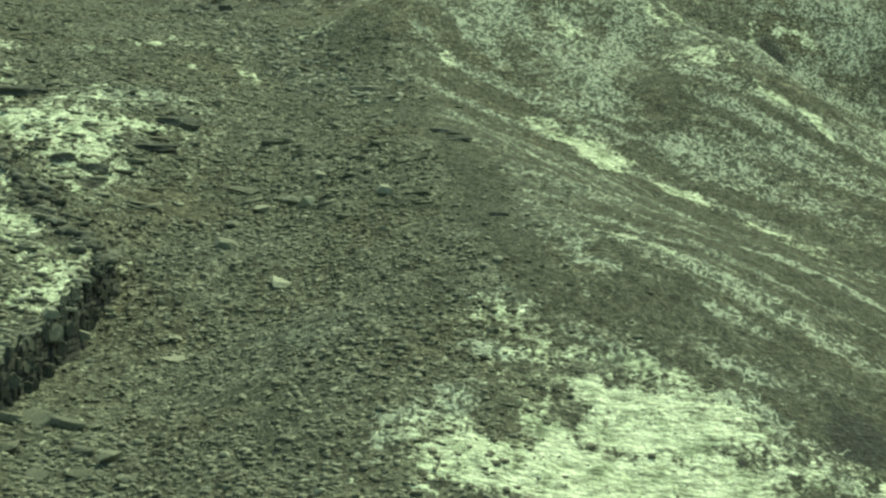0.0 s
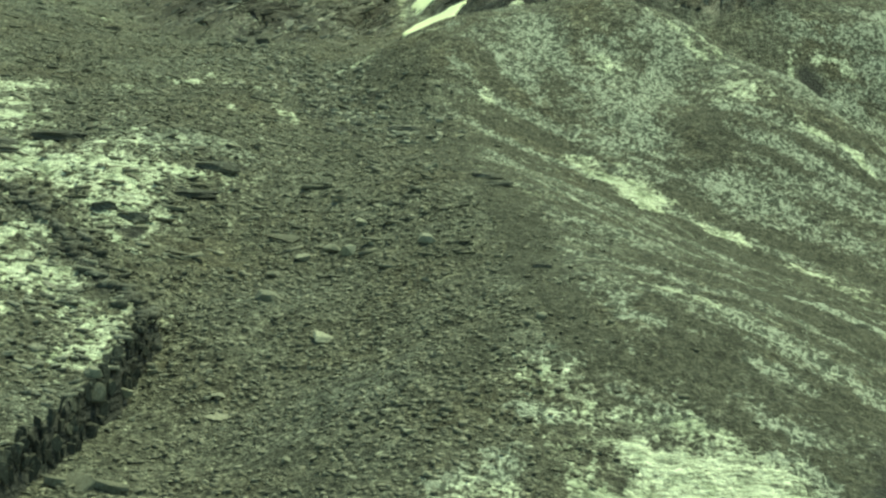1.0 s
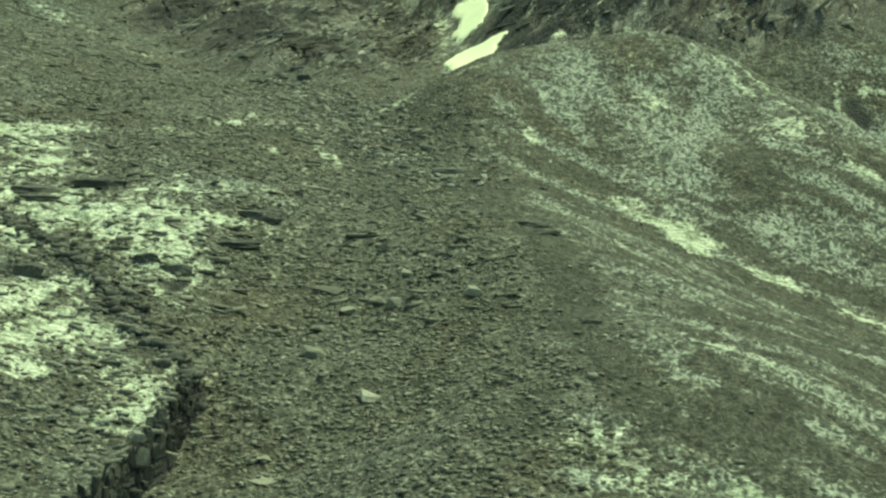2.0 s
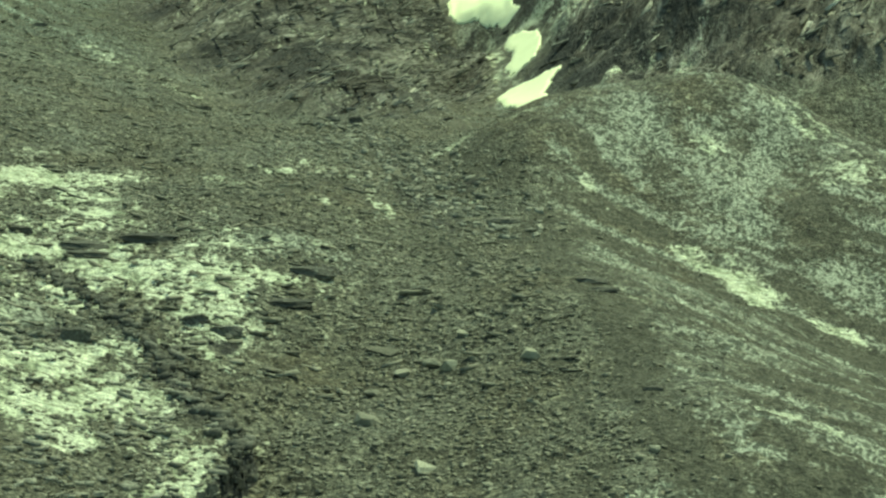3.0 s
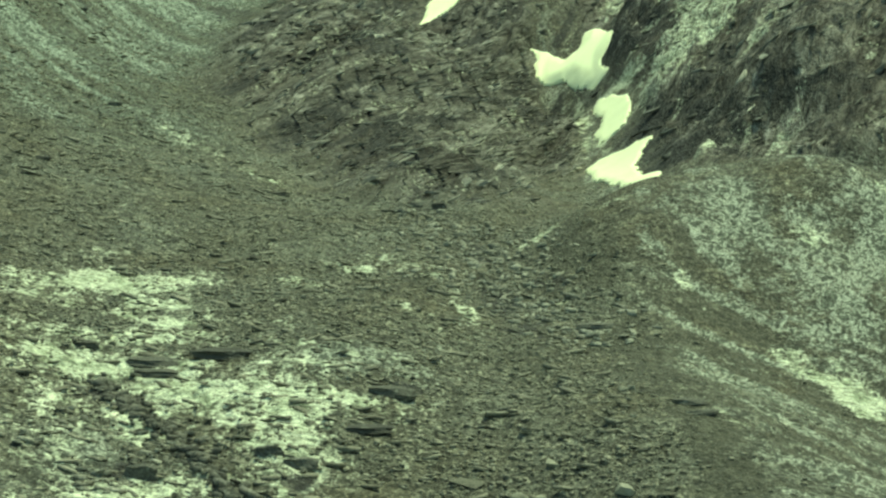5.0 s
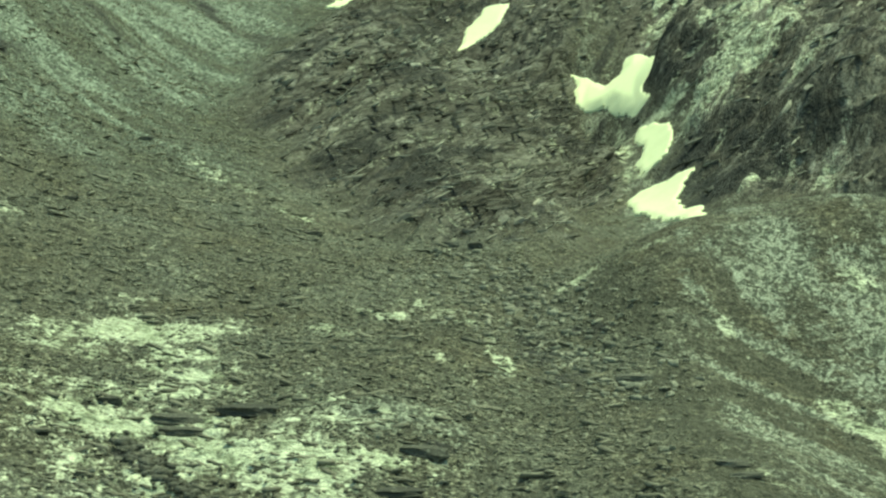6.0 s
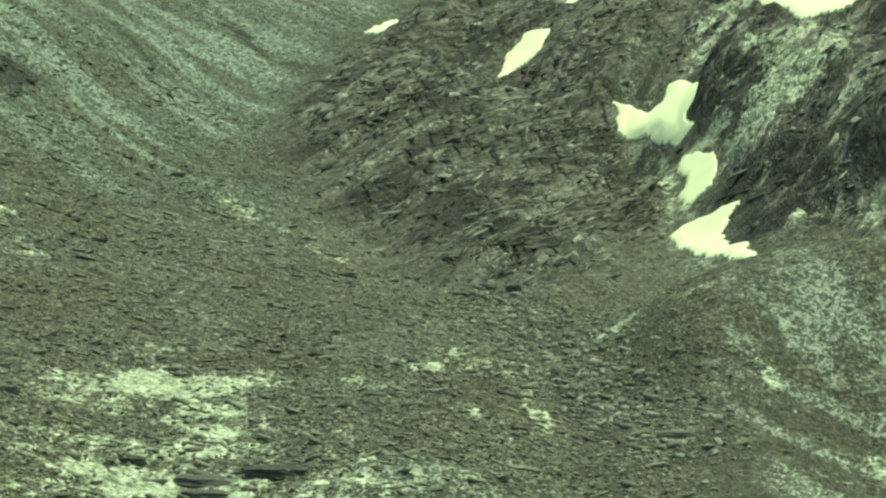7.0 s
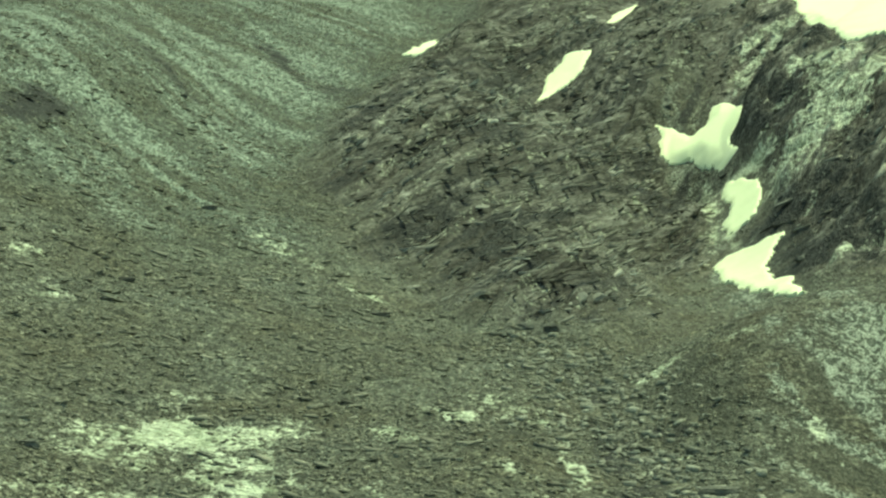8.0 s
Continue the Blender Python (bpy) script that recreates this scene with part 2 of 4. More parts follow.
SNOWS = [
    ("wide snow patch lying in the head of the rock cleft",
     [(-68, 1106), (-59, 1107), (-50, 1099), (-45, 1103), (-41, 1117), (-35, 1118), (-25, 1086), (-29, 1079), (-33, 1071), (-29, 1050), (-35, 1056), (-44, 1070), (-50, 1081), (-59, 1082), (-64, 1089), (-64, 1101)]),
    ("narrow snow patch in the middle of the rock cleft",
     [(-34, 1036), (-27, 1016), (-19, 991), (-17, 960), (-20, 942), (-25, 940), (-30, 944), (-32, 963), (-29, 976), (-34, 1010)]),
    ("snow tongue at the foot of the dark cliff",
     [(-33, 896), (-29, 908), (-22, 897), (-15, 892), (-9, 884), (-12, 871), (-15, 859), (-12, 837), (-6, 817), (-1, 787), (-6, 793), (-13, 813), (-23, 841), (-30, 866)]),
    ("slanting snow strip high on the broken crag",
     [(-122, 1113), (-120, 1140), (-121, 1160), (-114, 1176), (-101, 1171), (-103, 1148), (-109, 1134), (-115, 1128)]),
    ("large snow field above the dark cliff",
     [(-8, 1375), (-2, 1272), (4, 1205), (16, 1093), (30, 1079), (39, 1081), (75, 1190), (60, 1417), (18, 1334)]),
    ("thin snow strip at the edge of the far slope",
     [(-191, 1162), (-192, 1223), (-188, 1255), (-175, 1143), (-182, 1146)]),
    ("small snow streak in a crack of the crag",
     [(-99, 1226), (-97, 1268), (-88, 1307), (-91, 1256), (-95, 1230)]),
]


def lattice(ix, iy, seed):
    """Repeatable random numbers 0..1 on whole-number grid points."""
    n = (ix * 374761393 + iy * 668265263 + seed * 1442695041) & 0xFFFFFFFF
    n = ((n ^ (n >> 13)) * 1274126177) & 0xFFFFFFFF
    return ((n ^ (n >> 16)) & 0xFFFF) / 65535.0


def value_noise(x, y, seed=0):
    ix, iy = np.floor(x).astype(np.int64), np.floor(y).astype(np.int64)
    fx, fy = x - ix, y - iy
    fx, fy = fx * fx * (3 - 2 * fx), fy * fy * (3 - 2 * fy)
    a, b = lattice(ix, iy, seed), lattice(ix + 1, iy, seed)
    c, d = lattice(ix, iy + 1, seed), lattice(ix + 1, iy + 1, seed)
    return (a * (1 - fx) + b * fx) * (1 - fy) + (c * (1 - fx) + d * fx) * fy - 0.5


def fbm(x, y, size, octaves=4, seed=0, gain=0.5):
    h, amp, f = 0.0, 1.0, 1.0 / size
    for k in range(octaves):
        h = h + amp * value_noise(x * f + 17.3 * k, y * f - 9.1 * k, seed + k)
        amp, f = amp * gain, f * 2.03
    return h


def ridged(x, y, size, octaves=4, seed=0):
    h, amp, f = 0.0, 1.0, 1.0 / size
    for k in range(octaves):
        h = h + amp * (0.5 - np.abs(2 * value_noise(x * f + 5.7 * k, y * f + 3.1 * k, seed + k)))
        amp, f = amp * 0.52, f * 2.1
    return h


def smooth(a, b, x):
    t = np.clip((x - a) / (b - a), 0, 1)
    return t * t * (3 - 2 * t)


def blob(x, y, cx, cy, sx, sy, turn):
    """1 in the middle of a turned oval, 0.5 at its rim, fading out."""
    c, s = math.cos(radians(turn)), math.sin(radians(turn))
    u, v = ((x - cx) * c + (y - cy) * s) / sx, (-(x - cx) * s + (y - cy) * c) / sy
    return np.exp2(-(u * u + v * v))


def landform(x, y):
    """The smooth shape of the valley, moraine knoll and side slopes."""
    h = PLANE[0] + PLANE[1] * x + PLANE[2] * (y - 600)
    for cx, cy, sx, sy, turn, tall in FORMS:
        h = h + tall * blob(x, y, cx, cy, sx * 1.1774, sy * 1.1774, turn)
    # behind the knoll's long shoulder the ground drops into a side valley
    past = (x - 75) * 0.82 + (y - 655) * 0.57
    return h - smooth(-4, 26, past) * (10 + 0.25 * np.clip(x - 85, 0, 60)) * smooth(785, 735, y) * smooth(500, 560, y)


def in_outline(x, y, pts):
    """Signed distance to a closed outline, plus inside."""
    best, odd = np.full(np.shape(x), 1e9), np.zeros(np.shape(x), bool)
    for (ax, ay), (bx, by) in zip(pts, pts[1:] + pts[:1]):
        dx, dy = bx - ax, by - ay
        t = np.clip(((x - ax) * dx + (y - ay) * dy) / max(dx * dx + dy * dy, 1e-6), 0, 1)
        best = np.minimum(best, np.hypot(x - ax - t * dx, y - ay - t * dy))
        if ay != by:
            odd ^= ((ay > y) != (by > y)) & (x < ax + (y - ay) * dx / dy)
    return np.where(odd, best, -best)


def snow_bed(x, y):
    """Smooth hollows under the lasting snow."""
    m = np.zeros(np.shape(x))
    for _, pts in SNOWS:
        m = np.maximum(m, smooth(-7, 1, in_outline(x, y, pts)))
    return m


def inside_edge(x, y, pts):
    """Signed distance to a polyline, plus on its left-hand side."""
    best, sign = np.full(np.shape(x), 1e9), np.zeros(np.shape(x))
    for (ax, ay), (bx, by) in zip(pts, pts[1:]):
        dx, dy = bx - ax, by - ay
        t = np.clip(((x - ax) * dx + (y - ay) * dy) / (dx * dx + dy * dy), 0, 1)
        d = np.hypot(x - ax - t * dx, y - ay - t * dy)
        side = np.sign(dx * (y - ay) - dy * (x - ax))
        near = d < best
        best, sign = np.where(near, d, best), np.where(near, side, sign)
    return best * sign


LEDGE = [(-79.4, 334.3), (-72.3, 358.3), (-69.4, 368.1), (-66.7, 379.5), (-64.2, 393.8), (-62.1, 413.3), (-84, 448), (-101, 474), (-124, 505), (-150, 520)]


def ledge_side(x, y):
    wob = 2.4 * fbm(x, y, 11, 2, 40)
    return inside_edge(x + wob, y + wob * 0.7, LEDGE)


CRAGS = [(-24, 890), (-47, 868), (-55, 745), (-69, 719), (-88, 729), (-117, 779), (-143, 814), (-175, 887), (-190, 973), (-184, 1060), (-172, 1130), (-170, 1260), (-200, 1500),
         (220, 1500), (220, 840), (150, 815), (104, 790), (76, 782), (50, 784), (11, 788), (-1, 803), (-9, 861)]


def crag_mask(x, y):
    """Bare broken rock: the middle crag, the headwall and the cliff beyond the knoll."""
    return smooth(-14, 14, in_outline(x + 12 * fbm(x, y, 40, 3, 60), y + 30 * fbm(x, y, 50, 3, 63), CRAGS))


def gully(x, y):
    """The snow-filled cleft between the crags."""
    cx = np.interp(y, [700, 830, 920, 1000, 1070, 1150], [-12, -18, -24, -27, -46, -60])
    return smooth(20, 8, np.abs(x - cx)) * smooth(690, 740, y) * smooth(1190, 1130, y)


def strata(x, y):
    """Tilted rock beds that break off in ledges, metres of relief."""
    bend = 6 * fbm(x, y, 60, 3, 12)
    cliff = smooth(-45, -28, x)
    u, v = 0.98 * x - 0.20 * y + bend, 0.20 * x + 0.98 * y
    p, q = (0.33 * x - 0.94 * y) / 2.6 + bend, 0.94 * x + 0.33 * y
    h = 0.0
    for across, along, share, long in ((u, v, 1.25 * (1 - cliff), 9.0), (p, q, 1.5 * cliff, 1.6)):
        bed = 7.0 * ridged(across, along / long, 30, 3, 11)
        for size, tall, seed in ((17, 5.0, 14), (8, 3.0, 17), (4, 1.6, 19)):
            s = across / size + 0.9 * fbm(across, along / long * 2, size * 2.2, 3, seed)
            cut = s - np.floor(s)
            run = value_noise(np.floor(s) * 7.3, along / (size * long * 0.6), seed + 3) + 0.5
            bed = bed + tall * run * (smooth(0, 0.14, cut) * (1 - cut) - 0.35)
        h = h + share * bed
    return h + 0.8 * fbm(x, y * 0.5, 3, 3, 25)


def terraces(x, y):
    """Thin rock steps across the near side slope."""
    here = blob(x, y, -105, 490, 45, 75, 20) * smooth(-6, 4, ledge_side(x, y) + 30)
    s = y / 6.5 + 0.05 * x + 2.2 * fbm(x, y, 16, 3, 44)
    cut = s - np.floor(s)
    return 0.9 * here * (smooth(0, 0.12, cut) * (1 - cut) - 0.4)


def height(x, y):
    """The ground's full relief in metres."""
    h = landform(x, y)
    rock = crag_mask(x, y) * (1 - 0.85 * gully(x, y))
    bed = snow_bed(x, y)
    rock = rock * (1 - bed)
    h = h + rock * strata(x, y)
    scree = 1 - rock
    h = h + bed * 0.6 * fbm(x, y, 38, 2, 31)
    h = h + scree * (1 - bed) * (1.2 * fbm(x, y, 38, 3, 31) + 0.7 * fbm(x, y, 7, 3, 33) + 0.55 * fbm(x, y, 2.1, 2, 35) + terraces(x, y))
    e = ledge_side(x, y)
    tall = 6.0 * smooth(328, 363, y) * smooth(445, 395, y) + 2.0 * smooth(545, 470, y)
    h = h + tall * (smooth(-1.0, 0.8, e) - smooth(-15, 15, e))
    return h


def strokes(x, y, rows):
    m = np.zeros(np.shape(x))
    for cx, cy, sx, sy, turn, amount in rows:
        m = np.maximum(m, amount * blob(x, y, cx, cy, sx, sy, turn))
    return m


# old crusted snow and pale dust on the near ground: x, y, half-length, half-width, turn, amount
CRUST_NEAR = [
    (11, 366, 15.0, 6.0, -82, 0.56), (-4, 326, 18.0, 7.0, 50, 0.50), (34, 356, 14.0, 5.0, -14, 0.46), (50, 344, 10.0, 3.5, -25, 0.42), 
    (33, 327, 27.4, 6.2, 8, 1.10), (29, 348, 11.4, 5.4, -1, 1.00), (41, 340, 17.2, 6.4, -6, 1.05),
    (16, 336, 10.4, 5.3, -56, 0.85), (-3, 309, 7.5, 3.5, 1, 0.75), (7, 322, 10.1, 3.9, -72, 0.90),
    (63, 329, 6.0, 3.4, -28, 0.42), (9, 358, 10.2, 3.0, -79, 0.55), (31, 321, 30.5, 7.6, 8, 1.10),
    (52, 338, 8.2, 3.7, -14, 0.80),
]
# the same on top of the ledge
CRUST_LEDGE = [
    (-77, 408, 10.2, 6.4, -75, 0.85), (-70, 407, 7.3, 2.6, 64, 0.80), (-75, 388, 5.8, 3.9, 87, 0.85),
    (-74, 376, 3.1, 2.1, -81, 0.70), (-83, 420, 8.5, 2.4, -73, 0.75), (-69, 415, 3.0, 2.6, 19, 0.60),
    (-73, 384, 4.3, 1.3, 62, 0.50),
]
# the same on the terraces of the side slope
CRUST_SIDE = [
    (-138, 583, 18.9, 8.8, 38, 1.03), (-124, 565, 16.0, 9.4, -28, 0.70), (-120, 544, 10.0, 5.2, 3, 1.03),
    (-130, 516, 13.8, 11.4, -34, 1.03), (-96, 503, 24.8, 9.4, -16, 1.06), (-86, 487, 20.3, 9.9, -37, 0.71),
    (-108, 474, 10.0, 5.2, -51, 1.08), (-103, 441, 14.7, 5.3, 24, 0.86), (-96, 418, 15.3, 10.8, 48, 1.03),
    (-81, 420, 4.9, 4.4, 60, 0.65), (-139, 524, 7.9, 5.6, -66, 0.86), (-113, 482, 11.4, 4.3, -52, 0.86),
    (-91, 439, 7.5, 3.8, -40, 0.59), (-84, 503, 11.2, 4.5, -53, 0.86), (-117, 460, 9.8, 8.2, -62, 0.43),
]
# thin, broken crust between them
CRUST_THIN = [
    (-118, 504, 55.9, 41.4, -77, 0.49), (-100, 434, 32.0, 19.0, 54, 0.58), (-77, 521, 25.5, 18.3, -77, 0.40),
    (-136, 570, 24.0, 20.0, -87, 0.52), (-72, 398, 26.0, 8.0, 80, 0.56), (-68, 622, 26.9, 11.2, -54, 0.34),
]
# the same higher up the side slope
CRUST_HIGH = [
    (-138, 602, 15.0, 9.0, -60, 0.46),
    (-140, 581, 17.5, 6.6, 19, 1.04), (-137, 589, 18.2, 5.4, -41, 0.66), (-132, 560, 25.4, 12.6, -6, 0.61),
    (-123, 556, 12.2, 4.8, -17, 0.88), (-83, 614, 4.6, 3.0, -19, 1.04), (-96, 593, 4.9, 3.7, -39, 0.66),
    (-143, 640, 31.9, 3.6, -66, 0.40), (-161, 776, 21.8, 6.1, -38, 0.55), (-129, 739, 13.6, 5.2, -40, 0.46),
    (-220, 702, 10.6, 5.5, -38, 0.39), (-207, 671, 10.8, 8.4, 5, 0.42),
]
# pale gravel streaks down the knoll and its flank
STREAKS = [
    (35, 562, 16.7, 4.7, -52, 0.95), (56, 540, 15.4, 2.4, -46, 0.62), (83, 511, 26.2, 3.6, -53, 0.55),
    (94, 599, 21.4, 2.0, -43, 0.72), (70, 646, 23.6, 2.2, -63, 0.60), (-5, 597, 8.9, 2.1, -2, 0.55),
    (0, 608, 12.0, 1.3, -69, 0.50), (33, 411, 11.5, 2.8, -23, 0.45), (72, 624, 13.7, 10.1, 73, 0.42),
    (10, 492, 14.9, 3.9, -44, 0.50), (-53, 582, 27.3, 1.7, -75, 0.45), (-60, 567, 14.2, 4.2, -34, 0.42),
    (-86, 615, 7.3, 6.0, 15, 0.45), (103, 759, 7.9, 1.8, -72, 0.60), (117, 762, 13.1, 1.1, -15, 0.60),
]
# pale arcs on the knoll
KNOLL_STREAKS = [
    
    (33, 639, 12.4, 5.0, -73, 0.58), (34, 655, 8.8, 1.6, -85, 0.62), 
    (57, 658, 15.5, 2.3, -49, 0.62), (41, 563, 17.6, 3.7, -72, 0.62), (-64, 568, 11.0, 3.3, -55, 0.56),
    (-55, 590, 31.2, 1.6, -78, 0.56), (-82, 615, 5.6, 3.0, -44, 1.00),
]
# pale stripes on the far slope, and the cliff's sunlit faces painted pale
UPPER_STREAKS = [
    (-38, 990, 60.5, 4.0, -86, 0.68), (-66, 978, 13.8, 3.2, -73, 0.68), (5, 969, 37.5, 17.2, 87, 0.84),
    (15, 815, 14.6, 3.9, 52, 0.95), (-21, 1017, 20.7, 5.2, -55, 0.88), (11, 1065, 16.3, 11.3, -56, 0.73),
    (-28, 931, 23.9, 1.9, -83, 0.88), 
]
# speckled light gravel on the flank: the same six numbers
GRAVEL = [
    (25, 398, 11.6, 3.7, -46, 0.80), (37, 390, 5.0, 3.3, -10, 0.60), (48, 380, 8.2, 4.7, -25, 0.75),
    (49, 364, 9.7, 2.8, -32, 0.80), (68, 380, 16.9, 3.8, -69, 0.60), (14, 469, 13.1, 7.1, -35, 0.45),
    (68, 565, 20.4, 7.9, -35, 0.75), (96, 547, 16.4, 5.9, -41, 0.65), (40, 598, 12.4, 6.8, -56, 0.70),
    (24, 634, 19.0, 9.4, -22, 0.70), (13, 377, 6.4, 5.3, -7, 0.75), (10, 358, 8.5, 6.3, -34, 0.85),
    (0, 337, 12.3, 4.8, 51, 0.80), (-6, 322, 8.9, 4.8, 49, 0.80), (30, 359, 10.1, 3.0, -13, 0.75),
    (48, 347, 11.6, 3.0, -25, 0.80),
]
# and on the knoll, the scree and the slopes beyond
GRAVEL_HIGH = [
    (3, 641, 9.9, 7.0, -32, 0.77), (7, 629, 17.7, 2.9, -77, 0.77), (34, 639, 18.6, 7.9, -69, 0.94),
    (42, 599, 13.0, 6.3, -68, 0.88), (-9, 620, 9.5, 3.9, -74, 0.61), (55, 656, 13.7, 5.4, -44, 0.66),
    (-70, 523, 20.4, 11.7, 2, 0.66), (-118, 460, 15.3, 8.5, -54, 0.66), (-48, 564, 14.3, 5.8, -78, 0.55),
    (31, 577, 17.7, 6.9, -22, 0.66), (32, 469, 18.7, 14.0, 17, 0.61), (18, 406, 8.2, 4.3, -37, 0.77),
    (-165, 782, 38.5, 11.2, -66, 0.50),
]
# thin pale lines on the knoll and down the stream banks
KNOLL_LINES = [
    (-17, 660, 5.0, 3.3, 30, 0.62), (-39, 663, 11.9, 2.6, 67, 0.62), (-4, 597, 8.7, 1.5, -1, 0.66),
    (0, 603, 7.0, 1.1, -58, 0.66), (-52, 586, 22.8, 1.3, -72, 0.55), (-56, 554, 10.4, 2.0, 17, 0.55),
    (-62, 612, 25.0, 1.7, -71, 0.45), (-37, 583, 8.9, 0.7, 78, 0.62), (-30, 595, 7.2, 1.2, 47, 0.62),
    (32, 638, 14.7, 2.4, -83, 0.45), (-10, 595, 2.7, 2.3, -4, 0.40), (-20, 567, 3.0, 1.1, 53, 0.60),
]
# speckled gravel swirls on the knoll
KNOLL_GRAVEL = [
    (-7, 628, 6.1, 2.2, -61, 0.95), (-4, 614, 8.6, 2.1, -71, 0.95), (4, 632, 15.0, 2.2, -79, 0.95),
    (31, 638, 18.6, 3.7, -83, 1.00), (14, 635, 8.4, 3.6, -55, 0.85), (24, 626, 6.7, 3.0, -29, 0.85),
    (0, 560, 12.5, 4.7, -50, 0.80), (-45, 537, 22.2, 14.4, -23, 0.42), (19, 610, 10.5, 2.8, -22, 0.60),
    (-17, 639, 9.4, 1.2, -74, 0.50),
]
# bare brown hollows beside them
KNOLL_EARTH = [
    (-33, 641, 22.4, 4.1, 87, 0.95), (-20, 610, 13.7, 3.5, 87, 1.00), (-9, 534, 26.8, 7.0, -77, 1.00),
    (11, 592, 8.1, 4.1, -31, 0.85), (20, 648, 5.9, 2.2, -62, 0.50), (-11, 612, 5.3, 1.6, -74, 0.60),
    (-49, 665, 11.4, 4.4, -77, 0.40),
]
# the smooth brown bank beside the moraine crest
CREST_EARTH = [
    (2, 484, 29.9, 3.6, -82, 1.00), (8, 443, 25.9, 3.2, -85, 1.00), (12, 401, 17.4, 3.0, -84, 1.00),
]
# patchy crust and light gravel at the rim of the side slope
CRUST_MORE = [
    (-80, 472, 17.9, 4.7, -43, 0.72), (-77, 459, 11.9, 2.0, -54, 0.60), (-59, 509, 14.0, 8.3, -28, 0.42),
    (-96, 405, 17.2, 8.9, -35, 0.62), (-79, 402, 6.0, 3.8, 5, 0.60), (-120, 471, 9.9, 3.9, -53, 0.60),
    (-78, 530, 13.9, 5.4, -32, 0.50),
]
# light turf stripes down the far slope
FAR_STRIPES = [
    (-252, 889, 42.3, 12.8, -37, 0.80), (-273, 870, 15.6, 13.4, 62, 0.72), (-285, 923, 43.9, 7.8, -46, 0.75),
    (-235, 1041, 40.0, 12.3, -35, 0.80), (-276, 1073, 111.6, 5.4, -61, 0.75), (-256, 1161, 94.4, 5.0, -62, 0.70),
    (-231, 821, 23.6, 5.3, -42, 0.66), (-210, 1254, 36.6, 18.0, 81, 0.66),
]
# bare smooth earth between them
SMOOTH_EARTH = [
    (-10, 556, 17.1, 7.4, -88, 1.00), (0, 491, 19.3, 3.1, -86, 0.90), (4, 463, 16.1, 3.5, -81, 1.00),
    (8, 424, 27.6, 4.4, -82, 1.00), (-30, 627, 18.0, 4.6, 87, 0.80), (53, 559, 7.8, 3.4, -45, 0.50),
    (17, 629, 7.0, 4.5, -73, 0.70), (59, 603, 11.9, 5.3, -75, 0.80), (26, 615, 5.9, 3.1, 89, 0.40),
    (-38, 542, 9.9, 7.7, -2, 0.50), (-5, 436, 22.1, 3.0, -83, 0.60), (-70, 599, 15.7, 4.5, -80, 0.50),
]
# bare smooth earth on the near flank
EARTH_NEAR = [
    (30, 375, 11.0, 5.3, -17, 0.95), (9, 422, 40.2, 3.4, -85, 0.80), (-2, 377, 14.3, 3.4, 66, 0.70),
    (60, 593, 11.8, 6.6, -67, 0.80), (44, 361, 5.7, 2.5, -31, 0.70), (60, 349, 6.7, 3.3, -62, 0.90),
    (85, 541, 17.6, 3.4, -43, 0.50), (-25, 338, 25.1, 4.9, -67, 0.50), (34, 387, 8.1, 2.8, 5, 0.50),
]
# dark slate debris, and the cliff's shaded faces painted dark
DARK_STONE_AND_SHADE = [
    (-263, 843, 24.3, 7.8, 82, 0.90), (-266, 1003, 35.1, 3.6, -55, 0.50), (-239, 1110, 47.9, 3.4, -61, 0.55),
    (-9, 902, 16.5, 9.6, -56, 1.00), (0, 831, 18.0, 9.8, -71, 1.00), (-12, 1037, 23.8, 6.2, -53, 0.95),
    (-8, 1055, 13.4, 8.0, -30, 0.80), (11, 864, 33.6, 4.3, -68, 0.80), (-121, 858, 46.6, 3.3, 73, 0.55),
    (-70, 761, 51.8, 5.2, 73, 0.50), (-44, 593, 16.1, 4.6, -72, 0.60), (-58, 655, 13.5, 2.5, -66, 0.50),
    (-33, 611, 16.2, 2.0, -54, 0.45), (-201, 1066, 33.7, 7.5, -60, 0.35), (-71, 1122, 11.7, 4.9, 30, 0.40),
]
# dark broken rock on side slope and near ground, plus painted cliff shade
DARK_SIDE = [
    (-105, 483, 13.3, 1.3, -60, 0.85), (-83, 442, 20.3, 2.5, -57, 0.75), (-119, 497, 8.1, 3.6, 7, 0.85),
    (-103, 453, 4.7, 2.9, 47, 0.90), (-43, 596, 31.2, 5.6, -79, 0.50), (-73, 462, 3.7, 2.0, 14, 0.70),
    (-60, 508, 5.1, 1.9, 26, 0.70), (-76, 436, 13.1, 2.1, -63, 0.80), (49, 824, 18.6, 7.0, -26, 0.45), 
    (1, 841, 35.8, 5.9, -66, 0.95), (9, 902, 15.8, 8.0, -43, 0.80),
]
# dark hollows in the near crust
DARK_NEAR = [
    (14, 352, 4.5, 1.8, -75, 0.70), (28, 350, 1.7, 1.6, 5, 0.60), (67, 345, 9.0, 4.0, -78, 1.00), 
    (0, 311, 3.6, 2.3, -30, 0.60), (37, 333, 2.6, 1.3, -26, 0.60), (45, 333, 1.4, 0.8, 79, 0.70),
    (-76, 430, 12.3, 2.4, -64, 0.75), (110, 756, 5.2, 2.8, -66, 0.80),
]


def crest_line(y):
    """Where the moraine ridge between scree and knoll flank runs."""
    return np.interp(y, [300, 380, 460, 540, 600, 680], [8, 12, 0, -14, -20, -26])


